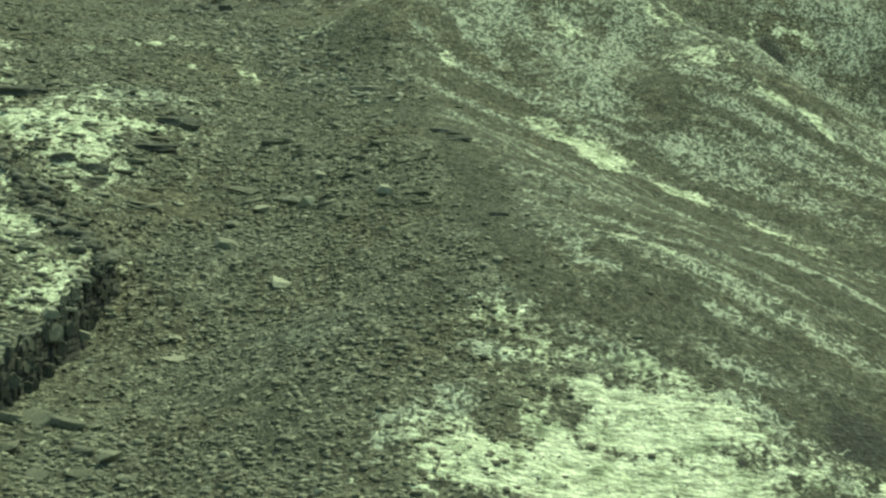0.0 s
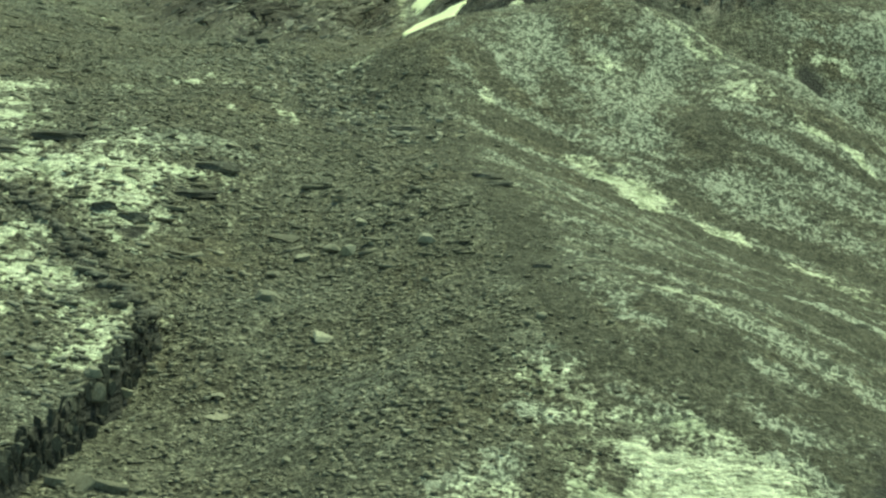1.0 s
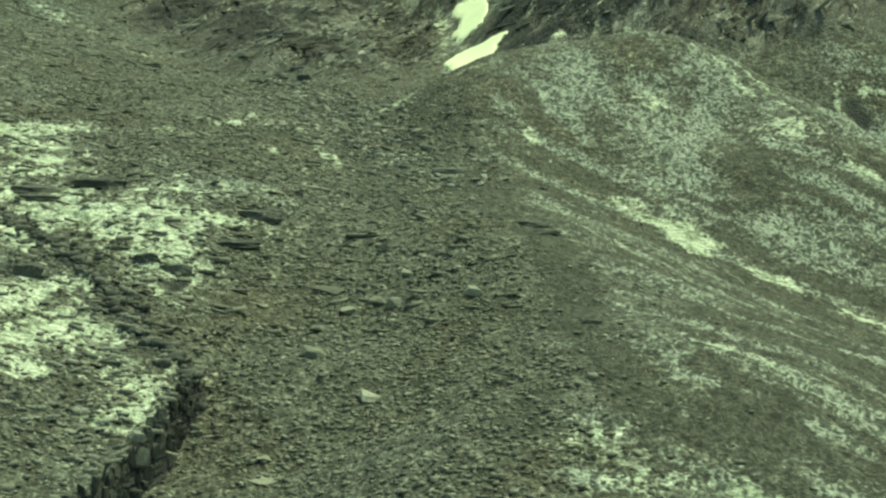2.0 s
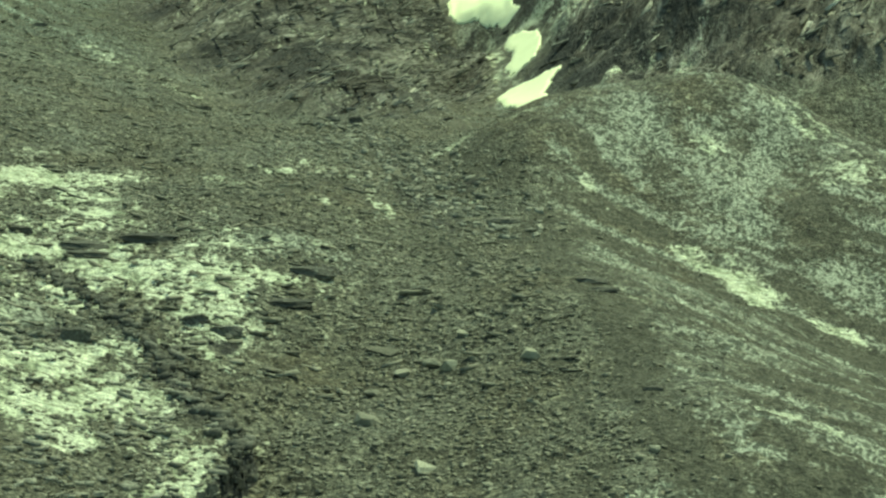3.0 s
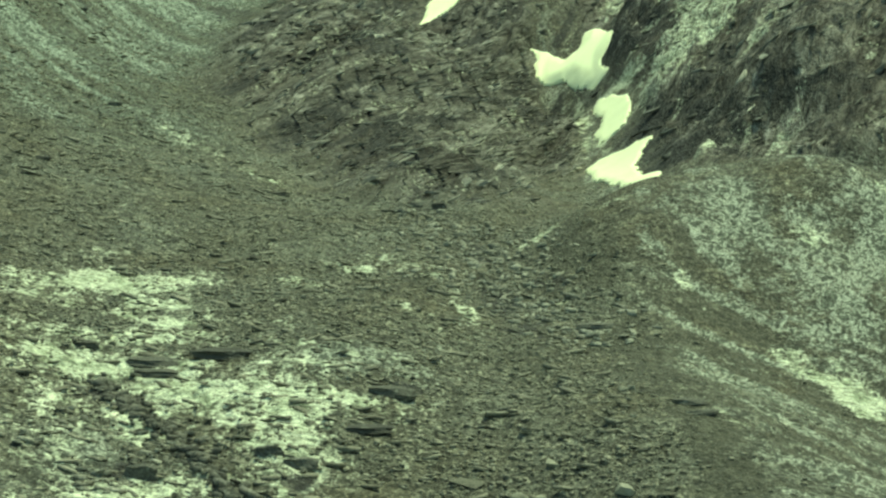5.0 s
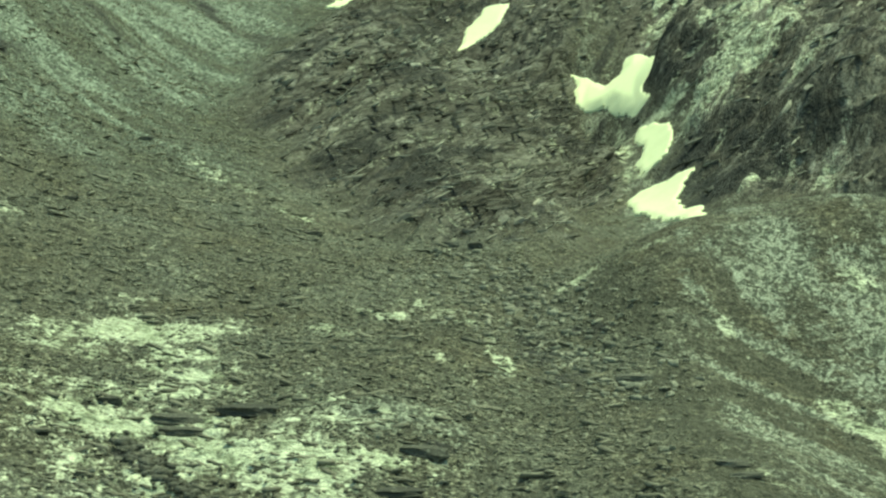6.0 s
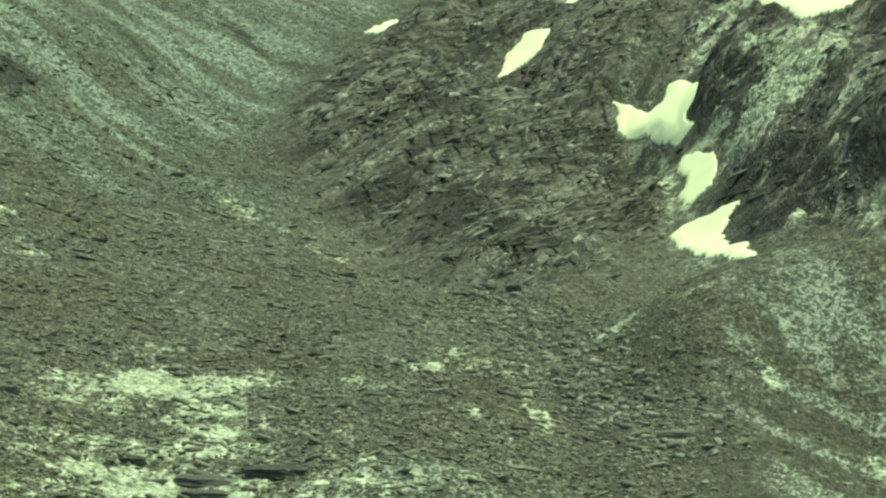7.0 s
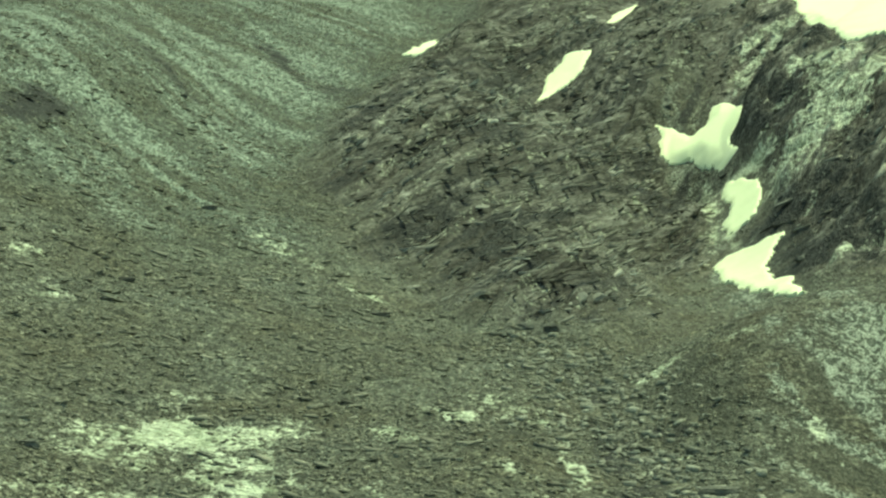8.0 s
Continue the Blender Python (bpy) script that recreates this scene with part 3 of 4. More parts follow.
def zones(x, y):
    """How much bare rock, thin turf, pale crust, earth, darkening and far tint there is at each place."""
    rock = crag_mask(x, y) * (1 - 0.7 * gully(x, y))
    e = ledge_side(x, y)
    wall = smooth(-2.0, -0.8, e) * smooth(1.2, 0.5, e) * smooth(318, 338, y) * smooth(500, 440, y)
    rock = np.maximum(rock, wall)
    # ragged edges for all strokes
    wx, wy = x + 3.2 * fbm(x, y, 9, 3, 87), y + 8 * fbm(x, y, 12, 3, 88)
    turf = smooth(-10, 22, x - crest_line(y)) * smooth(790, 720, y)
    turf = np.maximum(turf, 0.9 * smooth(-150, -210, x + 0.05 * (y - 800)) * smooth(700, 800, y))
    turf = np.maximum(turf, 0.7 * gully(x, y))
    crown = blob(x, y, 28, 640, 52, 34, -20) * smooth(-4, 18, x - crest_line(y))
    beyond = smooth(88, 108, x) * smooth(640, 690, y) * (1 - crag_mask(x, y))
    # on the knoll's right flank the stripes run down the fall line, elsewhere they are loose patches
    flank = fbm((x * 0.55 + y * 0.83) * 1.0, (x * 0.83 - y * 0.55) * 0.10, 6, 4, 71)
    loose = fbm(x + 6 * fbm(x, y, 20, 2, 87), y * 0.45, 11, 4, 78, 0.62)
    down = smooth(640, 600, y)
    far = smooth(-130, -190, x + 0.05 * (y - 800)) * smooth(690, 800, y)
    stripe = fbm(0.71 * x + 0.70 * y, (0.70 * x - 0.71 * y) * 0.06, 8, 4, 79)
    turf = np.clip(turf * (0.34 + 1.1 * (flank * down + 1.2 * loose * (1 - down) * (1 - far) + 0.8 * stripe * far) + 0.2 * far), 0, 1)
    gravel = strokes(wx, wy, GRAVEL + GRAVEL_HIGH + KNOLL_GRAVEL + FAR_STRIPES)
    turf = np.maximum(turf, np.clip(gravel + 0.35 * loose * smooth(0.1, 0.4, gravel), 0, 1))
    turf = np.maximum(turf, crown * np.clip(0.62 + 1.3 * loose, 0, 1))
    turf = np.maximum(turf, beyond * np.clip(0.45 + 1.4 * fbm(x * 0.3, y, 7, 3, 99), 0, 1))
    pale = strokes(wx, wy, CRUST_NEAR + CRUST_LEDGE + CRUST_SIDE + CRUST_MORE + CRUST_THIN + CRUST_HIGH + STREAKS + KNOLL_LINES + KNOLL_STREAKS + UPPER_STREAKS)
    pale = pale + 0.55 * fbm(x, y, 10, 4, 73) * smooth(0.08, 0.3, pale)
    side = smooth(4, 26, x - crest_line(y)) * smooth(640, 590, y)
    pale = np.maximum(pale, 0.15 * side * smooth(0.10, 0.30, flank + 0.15 * loose))
    pale = pale * (1 - 0.9 * wall)
    pale = np.maximum(pale, 0.18 * far * smooth(0.10, 0.30, stripe))
    # light and dark beds slanting across the cliff, lit and shaded faces painted in
    cliff = crag_mask(x, y) * smooth(-45, -28, x) * (1 - snow_bed(x, y)) * (1 - gully(x, y))
    bed = fbm(0.93 * x - 0.37 * y + 3 * fbm(x, y, 40, 2, 95), (0.37 * x + 0.93 * y) / 5.0, 11, 4, 96, 0.6)
    pale = np.maximum(pale, 0.62 * cliff * (1 - 0.6 * smooth(28, 45, x)) * smooth(0.02, 0.2, bed))
    # the ledge wall is darkened along its whole face
    dark = np.maximum(strokes(wx, wy, DARK_STONE_AND_SHADE + DARK_SIDE + DARK_NEAR), 0.9 * wall)
    dark = np.maximum(dark, 0.5 * cliff * smooth(-0.10, -0.28, bed))
    crag = crag_mask(x, y) * smooth(-36, -50, x) * (1 - snow_bed(x, y))
    bed = fbm(0.96 * x - 0.28 * y + 3 * fbm(x, y, 40, 2, 97), (0.28 * x + 0.96 * y) / 8.0, 7, 4, 98, 0.6)
    pale = np.maximum(pale, 0.28 * crag * smooth(0.08, 0.26, bed))
    dark = np.maximum(dark, 0.6 * crag * smooth(-0.08, -0.26, bed))
    pale = pale * (1 - 0.85 * smooth(0.3, 0.8, dark))
    earth = np.exp(-((x - crest_line(y) - 4 + 8 * fbm(x, y, 30, 2, 77)) / 7) ** 2) * smooth(350, 400, y) * smooth(600, 560, y)
    turf = turf * smooth(240, 290, y)
    earth = np.clip(np.maximum(0.7 * earth, strokes(wx, wy, CREST_EARTH + KNOLL_EARTH + SMOOTH_EARTH + EARTH_NEAR)), 0, 1)
    turf, pale = turf * (1 - 0.75 * earth), pale * (1 - 0.6 * earth)
    earth = np.maximum(earth, 0.75 * side * (1 - turf))
    far_tint = far * (1 - rock)
    return rock, turf, np.clip(pale, 0, 1.0), earth, np.clip(dark + 0.5 * fbm(x, y, 9, 3, 75) * (dark > 0.1), 0, 1), far_tint


def spaced(stops):
    """Grid lines from (start, step) pairs."""
    out = []
    for (a, step), (b, _) in zip(stops, stops[1:]):
        out.append(np.arange(a, b, step))
    return np.concatenate(out + [np.array([stops[-1][0]])])


def sheet(xs, ys, lift):
    """A mesh over grid lines, its heights from a function of x and y."""
    gx, gy = np.meshgrid(xs, ys)
    gz = lift(gx, gy)
    me = bpy.data.meshes.new("ground")
    w, h = len(xs), len(ys)
    me.vertices.add(w * h)
    me.vertices.foreach_set("co", np.stack([gx, gy, gz], -1).ravel())
    i = (np.arange(h - 1)[:, None] * w + np.arange(w - 1)[None, :]).ravel()
    quads = np.stack([i, i + 1, i + w + 1, i + w], 1)
    me.loops.add(quads.size)
    me.loops.foreach_set("vertex_index", quads.ravel())
    me.polygons.add(len(quads))
    me.polygons.foreach_set("loop_start", np.arange(len(quads)) * 4)
    me.update(calc_edges=True)
    me.polygons.foreach_set("use_smooth", np.ones(len(quads), bool))
    return me, gx, gy


xs = spaced([(-4000, 400), (-1200, 60), (-420, 8), (-330, 1.7), (-180, 0.95), (-108, 0.6), (-50, 0.95), (100, 1.6), (170, 10), (420, 60), (1200, 400), (4000, 1)])
ys = spaced([(-4000, 400), (-800, 60), (160, 8), (285, 0.7), (480, 0.8), (700, 1.3), (1250, 5), (1500, 60), (2500, 300), (4500, 1)])


def far_height(x, y):
    """The valley's relief, running out into rounded mountains beyond it."""
    out = smooth(0, 500, np.maximum(np.maximum(np.abs(x + 80) - 330, y - 1350), 150 - y))
    near = height(np.clip(x, -420, 300), np.clip(y, 100, 1450))
    up = 0.45 * np.maximum(y - 1350, 0) * smooth(2600, 1350, y) + 0.35 * np.maximum(np.abs(x + 80) - 330, 0) * smooth(-300, 300, y)
    return near + np.minimum(up, 420) + out * 90 * fbm(x, y, 500, 4, 90) - 0.12 * np.maximum(150 - y, 0) * smooth(-2500, 150, y)


me, gx, gy = sheet(xs, ys, far_height)
for key, values in zip(("rock", "turf", "pale", "earth", "dark", "far_tint"), zones(gx, gy)):
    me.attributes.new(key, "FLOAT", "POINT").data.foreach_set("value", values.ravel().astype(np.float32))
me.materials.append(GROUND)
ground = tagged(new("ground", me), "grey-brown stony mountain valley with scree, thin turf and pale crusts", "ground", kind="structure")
# single boulders: x, y, width, height
BOULDERS = [
    (-42.1, 430.8, 5.5, 3.3), (-29.0, 458.8, 3.6, 3.5), (-32.2, 462.0, 4.0, 2.4), (-12.0, 454.3, 4.4, 2.5),
    (-38.1, 459.1, 3.6, 2.1), (-43.2, 449.4, 3.7, 2.5), (-30.3, 409.1, 4.7, 2.0),
    (-12.0, 348.9, 2.4, 1.3), (9.7, 391.6, 2.4, 1.7), (7.5, 388.7, 2.0, 1.1), (-23.6, 400.7, 1.3, 0.9),
    (-24.9, 396.3, 1.6, 0.9), (-67.7, 380.5, 3.0, 2.5), (-60.6, 400.2, 2.1, 1.5), (-47.3, 389.7, 2.8, 1.3),
    (-38.8, 336.4, 2.1, 1.1), (-26.4, 472.2, 2.9, 1.5), (-18.5, 395.8, 2.3, 1.1), (-11.7, 505.2, 1.8, 1.4),
]
# dark slabs and outcrops: x, y, width, height
OUTCROPS = [
    (-101.2, 524.1, 11.6, 2.4), (-115.9, 521.6, 11.6, 2.1), (-113.3, 513.3, 9.4, 1.8), (-132.5, 528.6, 5.2, 2.4),
    (-61.4, 505.0, 9.4, 2.5), (-101.9, 449.2, 5.8, 4.3), (2.5, 488.3, 6.4, 1.2), (-21.4, 569.7, 8.1, 2.0),
    (-63.8, 485.4, 9.2, 1.5), (-74.6, 465.5, 6.7, 2.8), (-81.2, 468.4, 4.9, 2.8), (-71.3, 706.9, 4.1, 3.6),
    (-79.5, 712.0, 5.4, 2.0), (-194.4, 808.8, 4.9, 2.4), (-190.0, 700.2, 5.2, 1.4), (-245.5, 964.2, 3.2, 1.9),
    (-268.0, 842.0, 8.0, 1.6), (-258.0, 848.0, 6.0, 1.4),
    (-121.4, 718.8, 5.5, 1.4), (-167.4, 553.7, 5.0, 2.6), (-0.1, 494.2, 6.3, 1.3), (10.7, 422.1, 3.5, 1.1),
]
# flat weathered slabs at the foot of the ledge: x, y, width, height
FLAGS = [
    (-65.8, 352.2, 7.3, 2.8), (-59.9, 352.6, 5.8, 1.9), (-55.9, 343.9, 4.6, 1.8), (-50.3, 338.7, 5.4, 2.0),
    (-47.1, 328.6, 3.7, 1.4), (-67.6, 377.9, 4.6, 3.4), (-63.9, 389.2, 3.1, 2.2), (-60.7, 401.2, 2.7, 1.9),
    (-66.4, 340.5, 5.0, 2.0), (-55.1, 333.8, 4.4, 1.6), (-61.7, 332.1, 4.9, 1.8), (-69.1, 352.0, 3.7, 2.1),
    (-47.2, 346.1, 2.7, 1.1), (-54.9, 352.2, 3.2, 1.1), (-43.0, 469.8, 7.3, 1.1), (-47.5, 383.3, 8.0, 0.6),
    (-67.2, 478.0, 6.2, 1.3), (-30.5, 315.4, 1.7, 1.4),
]


# ---- lasting snow ----
def snow_patch(label, pts):
    """A snow sheet with a rounded, melted-back rim that follows its hollow."""
    xa, ya = np.array(pts).T
    gx, gy = np.meshgrid(np.arange(xa.min() - 2, xa.max() + 2, 0.8), np.arange(ya.min() - 2, ya.max() + 2, 1.6))
    wob = min(1.0, float(in_outline(gx, gy, pts).max()) / 6)
    d = in_outline(gx + 2.6 * wob * fbm(gx, gy, 7, 3, 81), gy + 6 * wob * fbm(gx, gy, 9, 3, 84), pts)
    gz = landform(gx, gy) + 0.6 * fbm(gx, gy, 38, 2, 31) + 0.5 + 0.8 * np.sqrt(np.clip(d / 1.4, 0, 1)) + 0.2 * fbm(gx, gy, 9, 2, 86) - 0.3 * (d <= 0)
    # snow lies level across its hollow
    a = np.stack([np.ones(gx.shape), gx - gx.mean(), gy - gy.mean()], -1)[np.abs(d) < 3]
    flat = np.linalg.lstsq(a, gz[np.abs(d) < 3], rcond=None)[0]
    level = flat[0] + flat[1] * (gx - gx.mean()) + flat[2] * (gy - gy.mean())
    gz = gz + 0.8 * smooth(0, 7, d) * np.maximum(level - gz, 0)
    keep = d > -0.7
    rows, cols = keep.shape
    index = -np.ones(keep.shape, int)
    faces = keep[:-1, :-1] & keep[1:, :-1] & keep[:-1, 1:] & keep[1:, 1:]
    used = np.zeros(keep.shape, bool)
    for dy in (0, 1):
        for dx in (0, 1):
            used[dy:rows - 1 + dy, dx:cols - 1 + dx] |= faces
    index[used] = np.arange(used.sum())
    fy, fx = np.nonzero(faces)
    quads = np.stack([index[fy, fx], index[fy, fx + 1], index[fy + 1, fx + 1], index[fy + 1, fx]], 1)
    me = bpy.data.meshes.new("snow_patch")
    me.from_pydata(np.stack([gx[used], gy[used], gz[used]], 1).tolist(), [], quads.tolist())
    bm = bmesh.new()
    bm.from_mesh(me)
    rim = [e for e in bm.edges if e.is_boundary]
    low = bmesh.ops.extrude_edge_only(bm, edges=rim)["geom"]
    for v in low:
        if isinstance(v, bmesh.types.BMVert):
            v.co.z -= 2.0
    for f in bm.faces:
        f.smooth = True
    for e in rim:
        e.smooth = False
    bm.normal_update()
    bm.to_mesh(me)
    bm.free()
    me.materials.append(SNOW)
    tagged(new("snow_patch", me), label, "snow", "snow patches at the valley head")


for label, pts in SNOWS:
    snow_patch(label, pts)


# ---- rocks ----
def boulder_mesh(seed, flat):
    """A broken, angular block about one metre across, standing on z = 0."""
    rnd = random.Random(seed)
    bm = bmesh.new()
    for _ in range(14):
        p = Vector((rnd.gauss(0, 1), rnd.gauss(0, 1), rnd.gauss(0, 1))).normalized()
        p = Vector(max(-0.74, min(0.74, c * rnd.uniform(0.85, 1.25))) for c in p)
        bm.verts.new((p.x * 0.66, p.y * 0.66, p.z * 0.66 * flat + 0.42))
    bmesh.ops.convex_hull(bm, input=bm.verts)
    bmesh.ops.delete(bm, geom=[v for v in bm.verts if not v.link_faces], context="VERTS")
    bmesh.ops.dissolve_limit(bm, angle_limit=radians(14), verts=bm.verts, edges=bm.edges)
    bmesh.ops.bevel(bm, geom=bm.edges[:], offset=0.035, segments=1, affect="EDGES")
    return rock_data(bm, "boulder")


def slab_mesh(seed):
    """A long bed of rock with a stepped, crumbling face, one metre wide and tall."""
    rnd = random.Random(seed)
    bm = bmesh.new()
    bmesh.ops.create_cube(bm, size=1.0)
    bmesh.ops.subdivide_edges(bm, edges=bm.edges[:], cuts=5, use_grid_fill=True)
    off = Vector((rnd.uniform(0, 90), rnd.uniform(0, 90), 0))
    for v in bm.verts:
        taper = 1 - 0.35 * abs(v.co.x * 2) ** 2.5
        v.co.y *= taper * (0.9 - 0.25 * v.co.z)
        v.co.z *= taper
        n = noise.noise_vector(v.co * 2.3 + off) * 0.16 + noise.noise_vector(v.co * 6 + off) * 0.06
        v.co += n
        v.co.z += 0.38
    return rock_data(bm, "dark_rock")


def rock_data(bm, name):
    me = bpy.data.meshes.new(name)
    bm.normal_update()
    bm.to_mesh(me)
    bm.free()
    return me


def ground_z(x, y):
    return float(height(np.array([float(x)]), np.array([float(y)]))[0])


def lay(name, me, mat, x, y, sx, sy, sz, turn, tilt, label, group, sink=0.22):
    if not me.materials:
        me.materials.append(mat)
    ob = new(name, me)
    ob.matrix_world = pose(x, y, ground_z(x, y) - sink * sz, tilt, tilt * 0.6, turn) @ Matrix.Diagonal((sx, sy, sz, 1))
    tagged(ob, label, "rock", group)


rnd = random.Random(7)
blocks = [boulder_mesh(k, 0.8) for k in range(9)]
slabs = [slab_mesh(40 + k) for k in range(8)]
flags = [boulder_mesh(60 + k, 0.8) for k in range(5)]
for k, (x, y, wide, tall) in enumerate(BOULDERS):
    lay("boulder", blocks[k % 9], BOULDER, x, y, wide, wide * rnd.uniform(0.65, 0.9), tall * 1.05, rnd.uniform(-35, 35), rnd.uniform(4, 20),
        "angular grey boulder lying on the stony scree", "boulders on the scree")
for k, (x, y, wide, tall) in enumerate(OUTCROPS):
    lay("dark_rock", slabs[k % 8], DARK_ROCK, x, y + 1, wide, wide * 0.45, tall * 0.8, rnd.uniform(-12, 12), rnd.uniform(-5, 5),
        "dark bedded rock slab jutting out of the slope", "dark rock slabs")
for k, (x, y, wide, tall) in enumerate(FLAGS):
    lay("flat_rock", flags[k % 5], FLAG_ROCK, x, y, wide, wide * 0.6, tall * 1.2, rnd.uniform(-25, 25), rnd.uniform(2, 14),
        "flat weathered grey rock half sunk in scree", "flat rocks by the ledge")
made = 0
while made < 230:
    y = rnd.uniform(300, 640)
    x = rnd.uniform(-66 - 0.12 * (y - 300), 6 - 0.08 * (y - 300))
    if ledge_side(np.array([x]), np.array([y]))[0] > -3 or rnd.random() > 0.35 + 0.65 * (value_noise(np.array([x / 22]), np.array([y / 22]), 5)[0] + 0.5):
        continue
    size = 0.9 + 1.3 * rnd.random() ** 2.2
    lay("stone_block", blocks[rnd.randrange(9)], BOULDER, x, y, size, size * rnd.uniform(0.6, 0.95), size * rnd.uniform(0.35, 0.75), rnd.uniform(0, 360), rnd.uniform(-18, 18),
        "small angular stone block among the scree gravel", "stone blocks on the scree")
    made += 1


def ledge_face():
    """Upright, jointed blocks along the broken face of the ledge."""
    r = random.Random(31)
    line = [Vector(p) for p in LEDGE[:6]]
    for a, b in zip(line, line[1:]):
        run, at = (b - a).length, 0.0
        way = math.degrees(math.atan2(b.y - a.y, b.x - a.x))
        while at < run:
            wide = r.uniform(0.8, 2.3)
            p = a.lerp(b, min((at + wide * 0.5) / run, 1)) + Vector((r.uniform(-0.9, 0.9), r.uniform(-0.8, 0.8)))
            at += wide * 0.42
            tall = r.uniform(2.6, 4.4) * (1 - 0.8 * float(smooth(385, 421, p.y)))
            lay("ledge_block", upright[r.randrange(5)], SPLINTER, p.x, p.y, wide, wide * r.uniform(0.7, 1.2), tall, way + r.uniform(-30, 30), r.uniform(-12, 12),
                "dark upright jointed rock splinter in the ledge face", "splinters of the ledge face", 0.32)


upright = [boulder_mesh(80 + k, 0.9) for k in range(5)]
ledge_face()


# ---- large beds of the crags ----
def large_rocks(name, label, group, count, box, lean, size, seed, sunk):
    r = random.Random(seed)
    shapes = [boulder_mesh(100 + seed * 10 + k, 0.8) for k in range(6)]
    for me in shapes:
        me.materials.append(CRAG_ROCK)
    laid = 0
    while laid < count:
        x, y = r.uniform(box[0], box[1]), r.uniform(box[2], box[3])
        px, py = np.array([x]), np.array([y])
        if crag_mask(px, py)[0] < 0.8 or gully(px, py)[0] > 0.25 or snow_bed(px, py)[0] > 0.02 or fbm(px, py, 30, 3, seed)[0] < -0.12:
            continue
        wide = size[0] + (size[1] - size[0]) * r.random() ** 1.8
        ob = new(name, shapes[r.randrange(6)])
        ob.matrix_world = pose(x, y, ground_z(x, y) - sunk * wide, r.uniform(-10, 25), -lean + r.uniform(-16, 16), r.uniform(-40, 40)) @ Matrix.Diagonal((wide, wide * r.uniform(0.4, 0.7), wide * r.uniform(0.16, 0.32), 1))
        tagged(ob, label, "rock", group)
        laid += 1


large_rocks("tilted_rock", "brown-grey tilted rock bed standing out of the crag", "rock beds of the crag", 120, (-200, -40, 715, 1230), 20, (4.5, 11), 21, 0.17)
large_rocks("cliff_rock", "steep grey rock bed standing out of the dark cliff", "rock beds of the cliff", 50, (-20, 110, 790, 1180), 36, (5, 13), 22, 0.2)


# ---- rubble too fine to count ----
def rubble(name, label, count, pick, small, large, mat, seed, squat=0.55, long=1.0, yaw=180.0, lean=0.0, skew=3.2, rise=0.08):
    """Thousands of angular stones in one mesh, dropped where pick() keeps them."""
    g = np.random.default_rng(seed)
    box = np.array([(-1, -1, -1), (1, -1, -1), (1, 1, -1), (-1, 1, -1), (-1, -1, 1), (1, -1, 1), (1, 1, 1), (-1, 1, 1)]) * 0.8
    tri = np.array([(0, 2, 1), (0, 3, 2), (4, 5, 6), (4, 6, 7), (0, 1, 5), (0, 5, 4), (1, 2, 6), (1, 6, 5), (2, 3, 7), (2, 7, 6), (3, 0, 4), (3, 4, 7)])
    x, y = pick(g, count)
    n = len(x)
    size = small + (large - small) * g.random(n) ** skew
    v = box[None] * (1 + 0.5 * (g.random((n, 8, 1)) - 0.5)) + 0.5 * (g.random((n, 8, 3)) - 0.5)
    v = v * (size[:, None] * 0.5)[:, :, None] * np.stack([long * (0.9 + 0.7 * g.random(n)), 0.6 + 0.5 * g.random(n), squat * (0.6 + 0.8 * g.random(n))], 1)[:, None, :]
    a, b = radians(yaw) * (2 * g.random(n) - 1), radians(lean) + (g.random(n) - 0.5) * 0.7
    v = np.stack([v[..., 0] * np.cos(b)[:, None] - v[..., 2] * np.sin(b)[:, None], v[..., 1], v[..., 0] * np.sin(b)[:, None] + v[..., 2] * np.cos(b)[:, None]], -1)
    v = np.stack([v[..., 0] * np.cos(a)[:, None] - v[..., 1] * np.sin(a)[:, None], v[..., 0] * np.sin(a)[:, None] + v[..., 1] * np.cos(a)[:, None], v[..., 2]], -1)
    v = v + np.stack([x, y, height(x, y) + size * rise], 1)[:, None, :]
    f = (tri[None] + (np.arange(n) * 8)[:, None, None]).reshape(-1, 3)
    me = bpy.data.meshes.new(name)
    me.vertices.add(n * 8)
    me.vertices.foreach_set("co", v.ravel())
    me.loops.add(f.size)
    me.loops.foreach_set("vertex_index", f.ravel())
    me.polygons.add(len(f))
    me.polygons.foreach_set("loop_start", np.arange(len(f)) * 3)
    me.update(calc_edges=True)
    me.materials.append(mat)
    tagged(new(name, me), label, "stones", kind="stuff")


def on_scree(g, count):
    y = 286 + 520 * g.random(count) ** 1.2
    x = -45 - 0.2 * (y - 300) + (2 * g.random(count) - 1) * (90 + 0.2 * (y - 300))
    rock, turf, pale, earth, dark, far_tint = zones(x, y)
    crest = smooth(14, -12, x - crest_line(y))
    keep = g.random(count) < (0.06 + 0.94 * crest) * smooth(780, 560, y) * (1 - 0.88 * np.clip(pale, 0, 1)) * (1 - 0.7 * rock) * (1 - 0.8 * earth) * (1 - 0.85 * smooth(0.3, 0.6, turf)) * (0.3 + 1.5 * (fbm(x, y, 20, 3, 52) + 0.42))
    return x[keep], y[keep]


def on_flanks(g, count):
    y = 286 + 480 * g.random(count)
    x = 35 + (2 * g.random(count) - 1) * 75
    rock, turf, pale, earth, dark, far_tint = zones(x, y)
    keep = (x > -30 - 0.05 * (y - 500)) & (g.random(count) < 0.1 + 0.3 * smooth(0.35, 0.75, turf) * smooth(766, 720, y))
    return x[keep], y[keep]


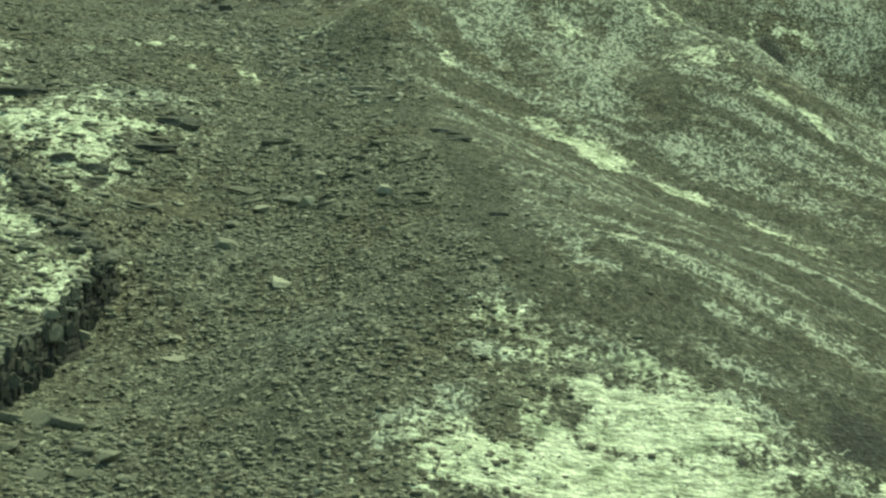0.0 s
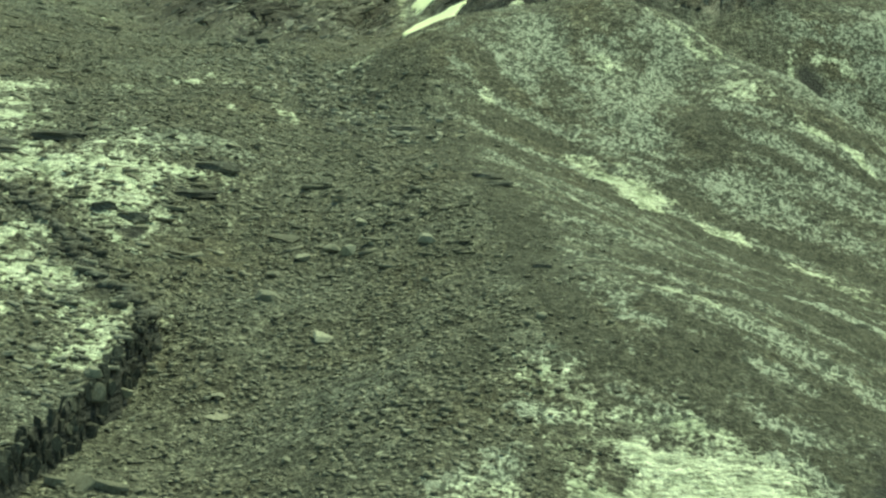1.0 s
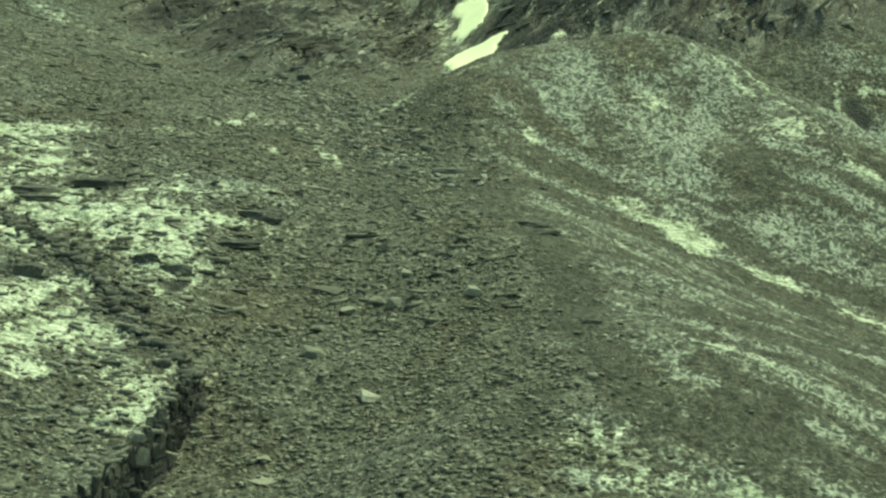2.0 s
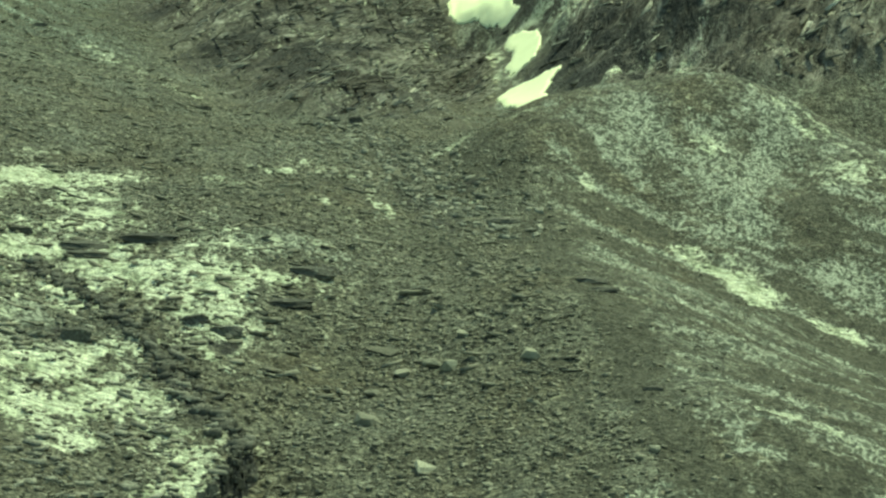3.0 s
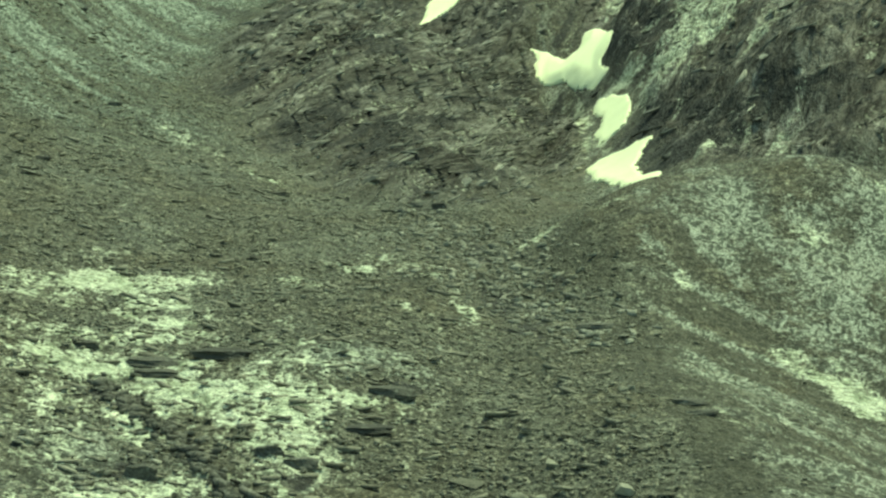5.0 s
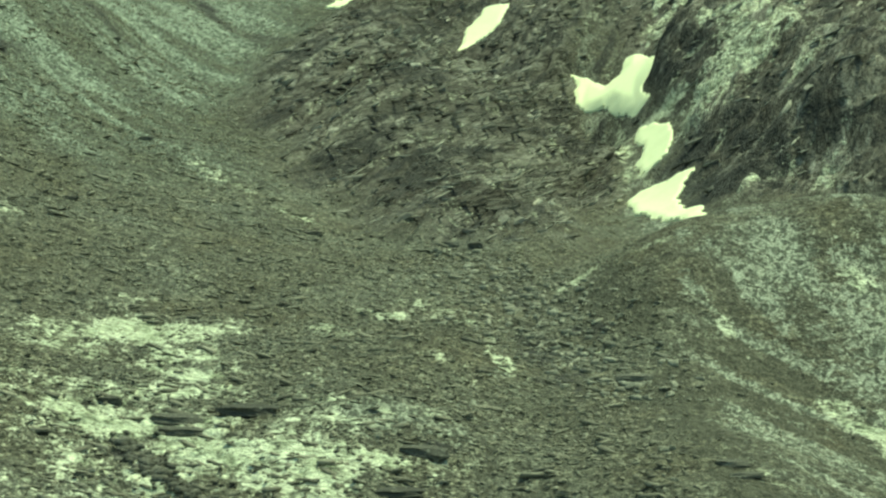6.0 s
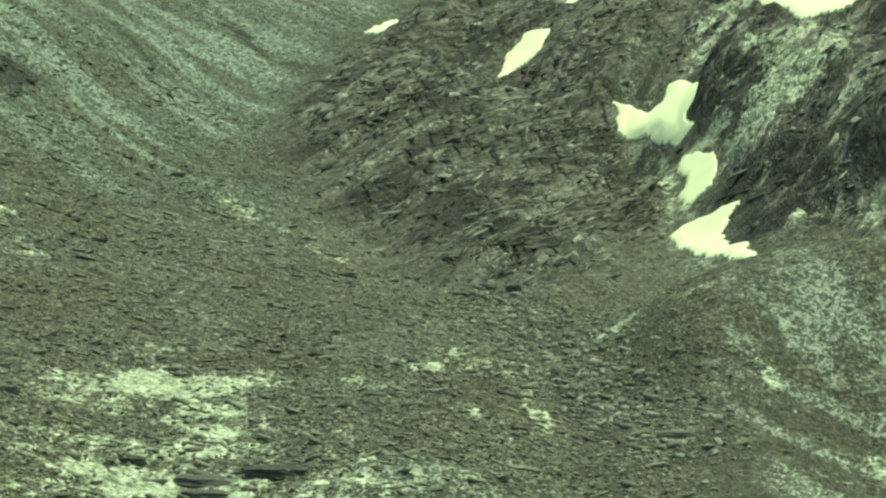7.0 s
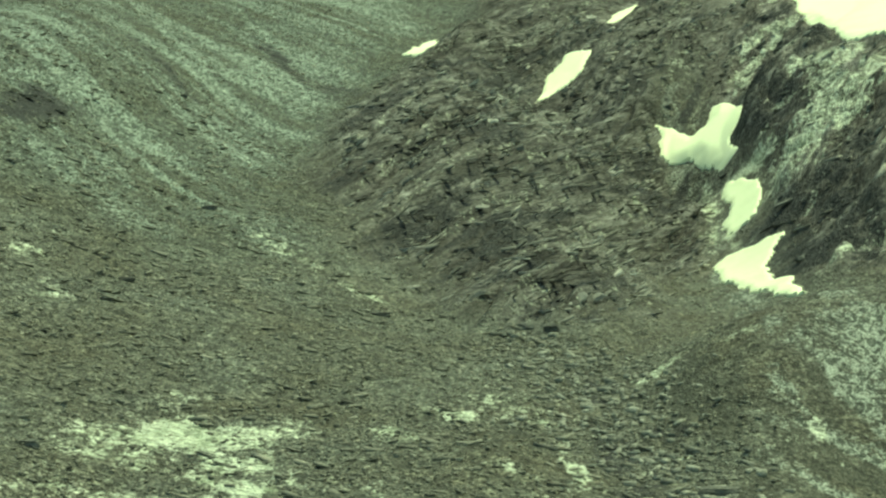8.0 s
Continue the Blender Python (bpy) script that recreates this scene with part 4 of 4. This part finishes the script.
def on_heights(g, count):
    y = 620 + 660 * g.random(count)
    x = -110 + (2 * g.random(count) - 1) * (200 + 0.12 * (y - 700))
    rock, turf, pale, earth, dark, far_tint = zones(x, y)
    keep = (snow_bed(x, y) < 0.05) & (g.random(count) < (1 - 0.85 * rock) * (1 - 0.8 * np.clip(turf + pale + dark, 0, 1)) * smooth(620, 790, y) * (0.3 + 1.4 * (fbm(x, y, 30, 3, 55) + 0.4))) & ((x < -45) | (y > 790))
    return x[keep], y[keep]


def on_stream(g, count):
    t = g.random(count)
    y = 556 + 150 * t
    x = np.interp(y, [556, 585, 605, 640, 680, 706], [-18, -28, -42, -50, -62, -72]) + g.normal(0, 1, count) * (7 + 5 * np.sin(t * 3.1))
    return x, y


def on_crag(g, count):
    y = 712 + 560 * g.random(count)
    x = -125 + 95 * (2 * g.random(count) - 1)
    keep = (x < -36) & (snow_bed(x, y) < 0.05) & (g.random(count) < crag_mask(x, y) ** 2 * (1 - 0.8 * gully(x, y)) * (0.35 + 1.6 * (fbm(x, y, 22, 3, 57) + 0.35)))
    return x[keep], y[keep]


def on_cliff(g, count):
    y = 640 + 630 * g.random(count)
    x = 55 + 95 * (2 * g.random(count) - 1)
    keep = (snow_bed(x, y) < 0.05) & (g.random(count) < crag_mask(x, y) ** 2 * (1 - 0.75 * smooth(0.2, 0.4, zones(x, y)[2])) * (1 - 0.9 * gully(x, y)) * (0.35 + 1.6 * (fbm(x, y, 22, 3, 58) + 0.35)))
    return x[keep], y[keep]


def on_side_slope(g, count):
    y = 440 + 520 * g.random(count)
    x = -60 - 0.32 * (y - 440) + (60 + 0.1 * (y - 440)) * (2 * g.random(count) - 1)
    keep = (crag_mask(x, y) < 0.2) & (g.random(count) < 0.3 + 1.5 * (fbm(x, y, 24, 3, 59) + 0.35))
    return x[keep], y[keep]


rubble("crag_blocks", "tilted broken rock beds of the middle crag", 6500, on_crag, 0.6, 3.0, CRAG_ROCK, 8, 0.32, 3.0, 28, 18, 2.4, -0.13)
rubble("cliff_blocks", "steep dark broken rock beds of the cliff", 4500, on_cliff, 0.7, 3.4, CRAG_ROCK, 9, 0.3, 2.8, 50, 30, 2.4, -0.16)
rubble("slope_slabs", "thin flat slabs lying across the side slope", 4200, on_side_slope, 0.6, 2.4, RUBBLE, 10, 0.32, 1.8, 30, 0, 2.6)
def along_ledge(g, count):
    line = np.array(LEDGE[5:9], float)
    t = g.random(count) * (len(line) - 1.001)
    k, f = t.astype(int), (t - t.astype(int))[:, None]
    at = line[k] * (1 - f) + line[k + 1] * f + g.normal(0, 1, (count, 2)) * [1.6, 2.6]
    return at[:, 0], at[:, 1]


rubble("ledge_rubble", "dark angular blocks fallen along the broken ledge", 800, along_ledge, 0.5, 2.6, DARK_ROCK, 11, 0.6, 1.2, 180, 0, 2.0)
rubble("stream_rubble", "coarse mixed blocks along the dry stream bed", 1500, on_stream, 0.4, 2.4, STREAM_ROCK, 6, 0.5, 1.1)


def on_ledge(g, count):
    y = 335 + 150 * g.random(count)
    x = -92 + 36 * (2 * g.random(count) - 1)
    e = ledge_side(x, y)
    keep = (e > 0.5) & (e < 34) & (g.random(count) < 0.4 + 1.6 * fbm(x, y, 12, 3, 61))
    return x[keep], y[keep]


rubble("ledge_stones", "weathered pale stones strewn over the ledge top", 5200, on_ledge, 0.4, 2.2, STREAM_ROCK, 12, 0.4, 1.3, 40, 0, 2.4)
rubble("scree_rubble", "grey-brown angular rubble covering the scree slope", 120000, on_scree, 0.25, 1.35, RUBBLE, 3, 0.44, skew=2.6)
rubble("flank_gravel", "pale grey gravel strewn over the grassy knoll", 40000, on_flanks, 0.2, 0.6, RUBBLE, 4)
rubble("crag_debris", "brown-grey broken rock debris on the upper slopes", 60000, on_heights, 0.35, 1.3, RUBBLE, 5)
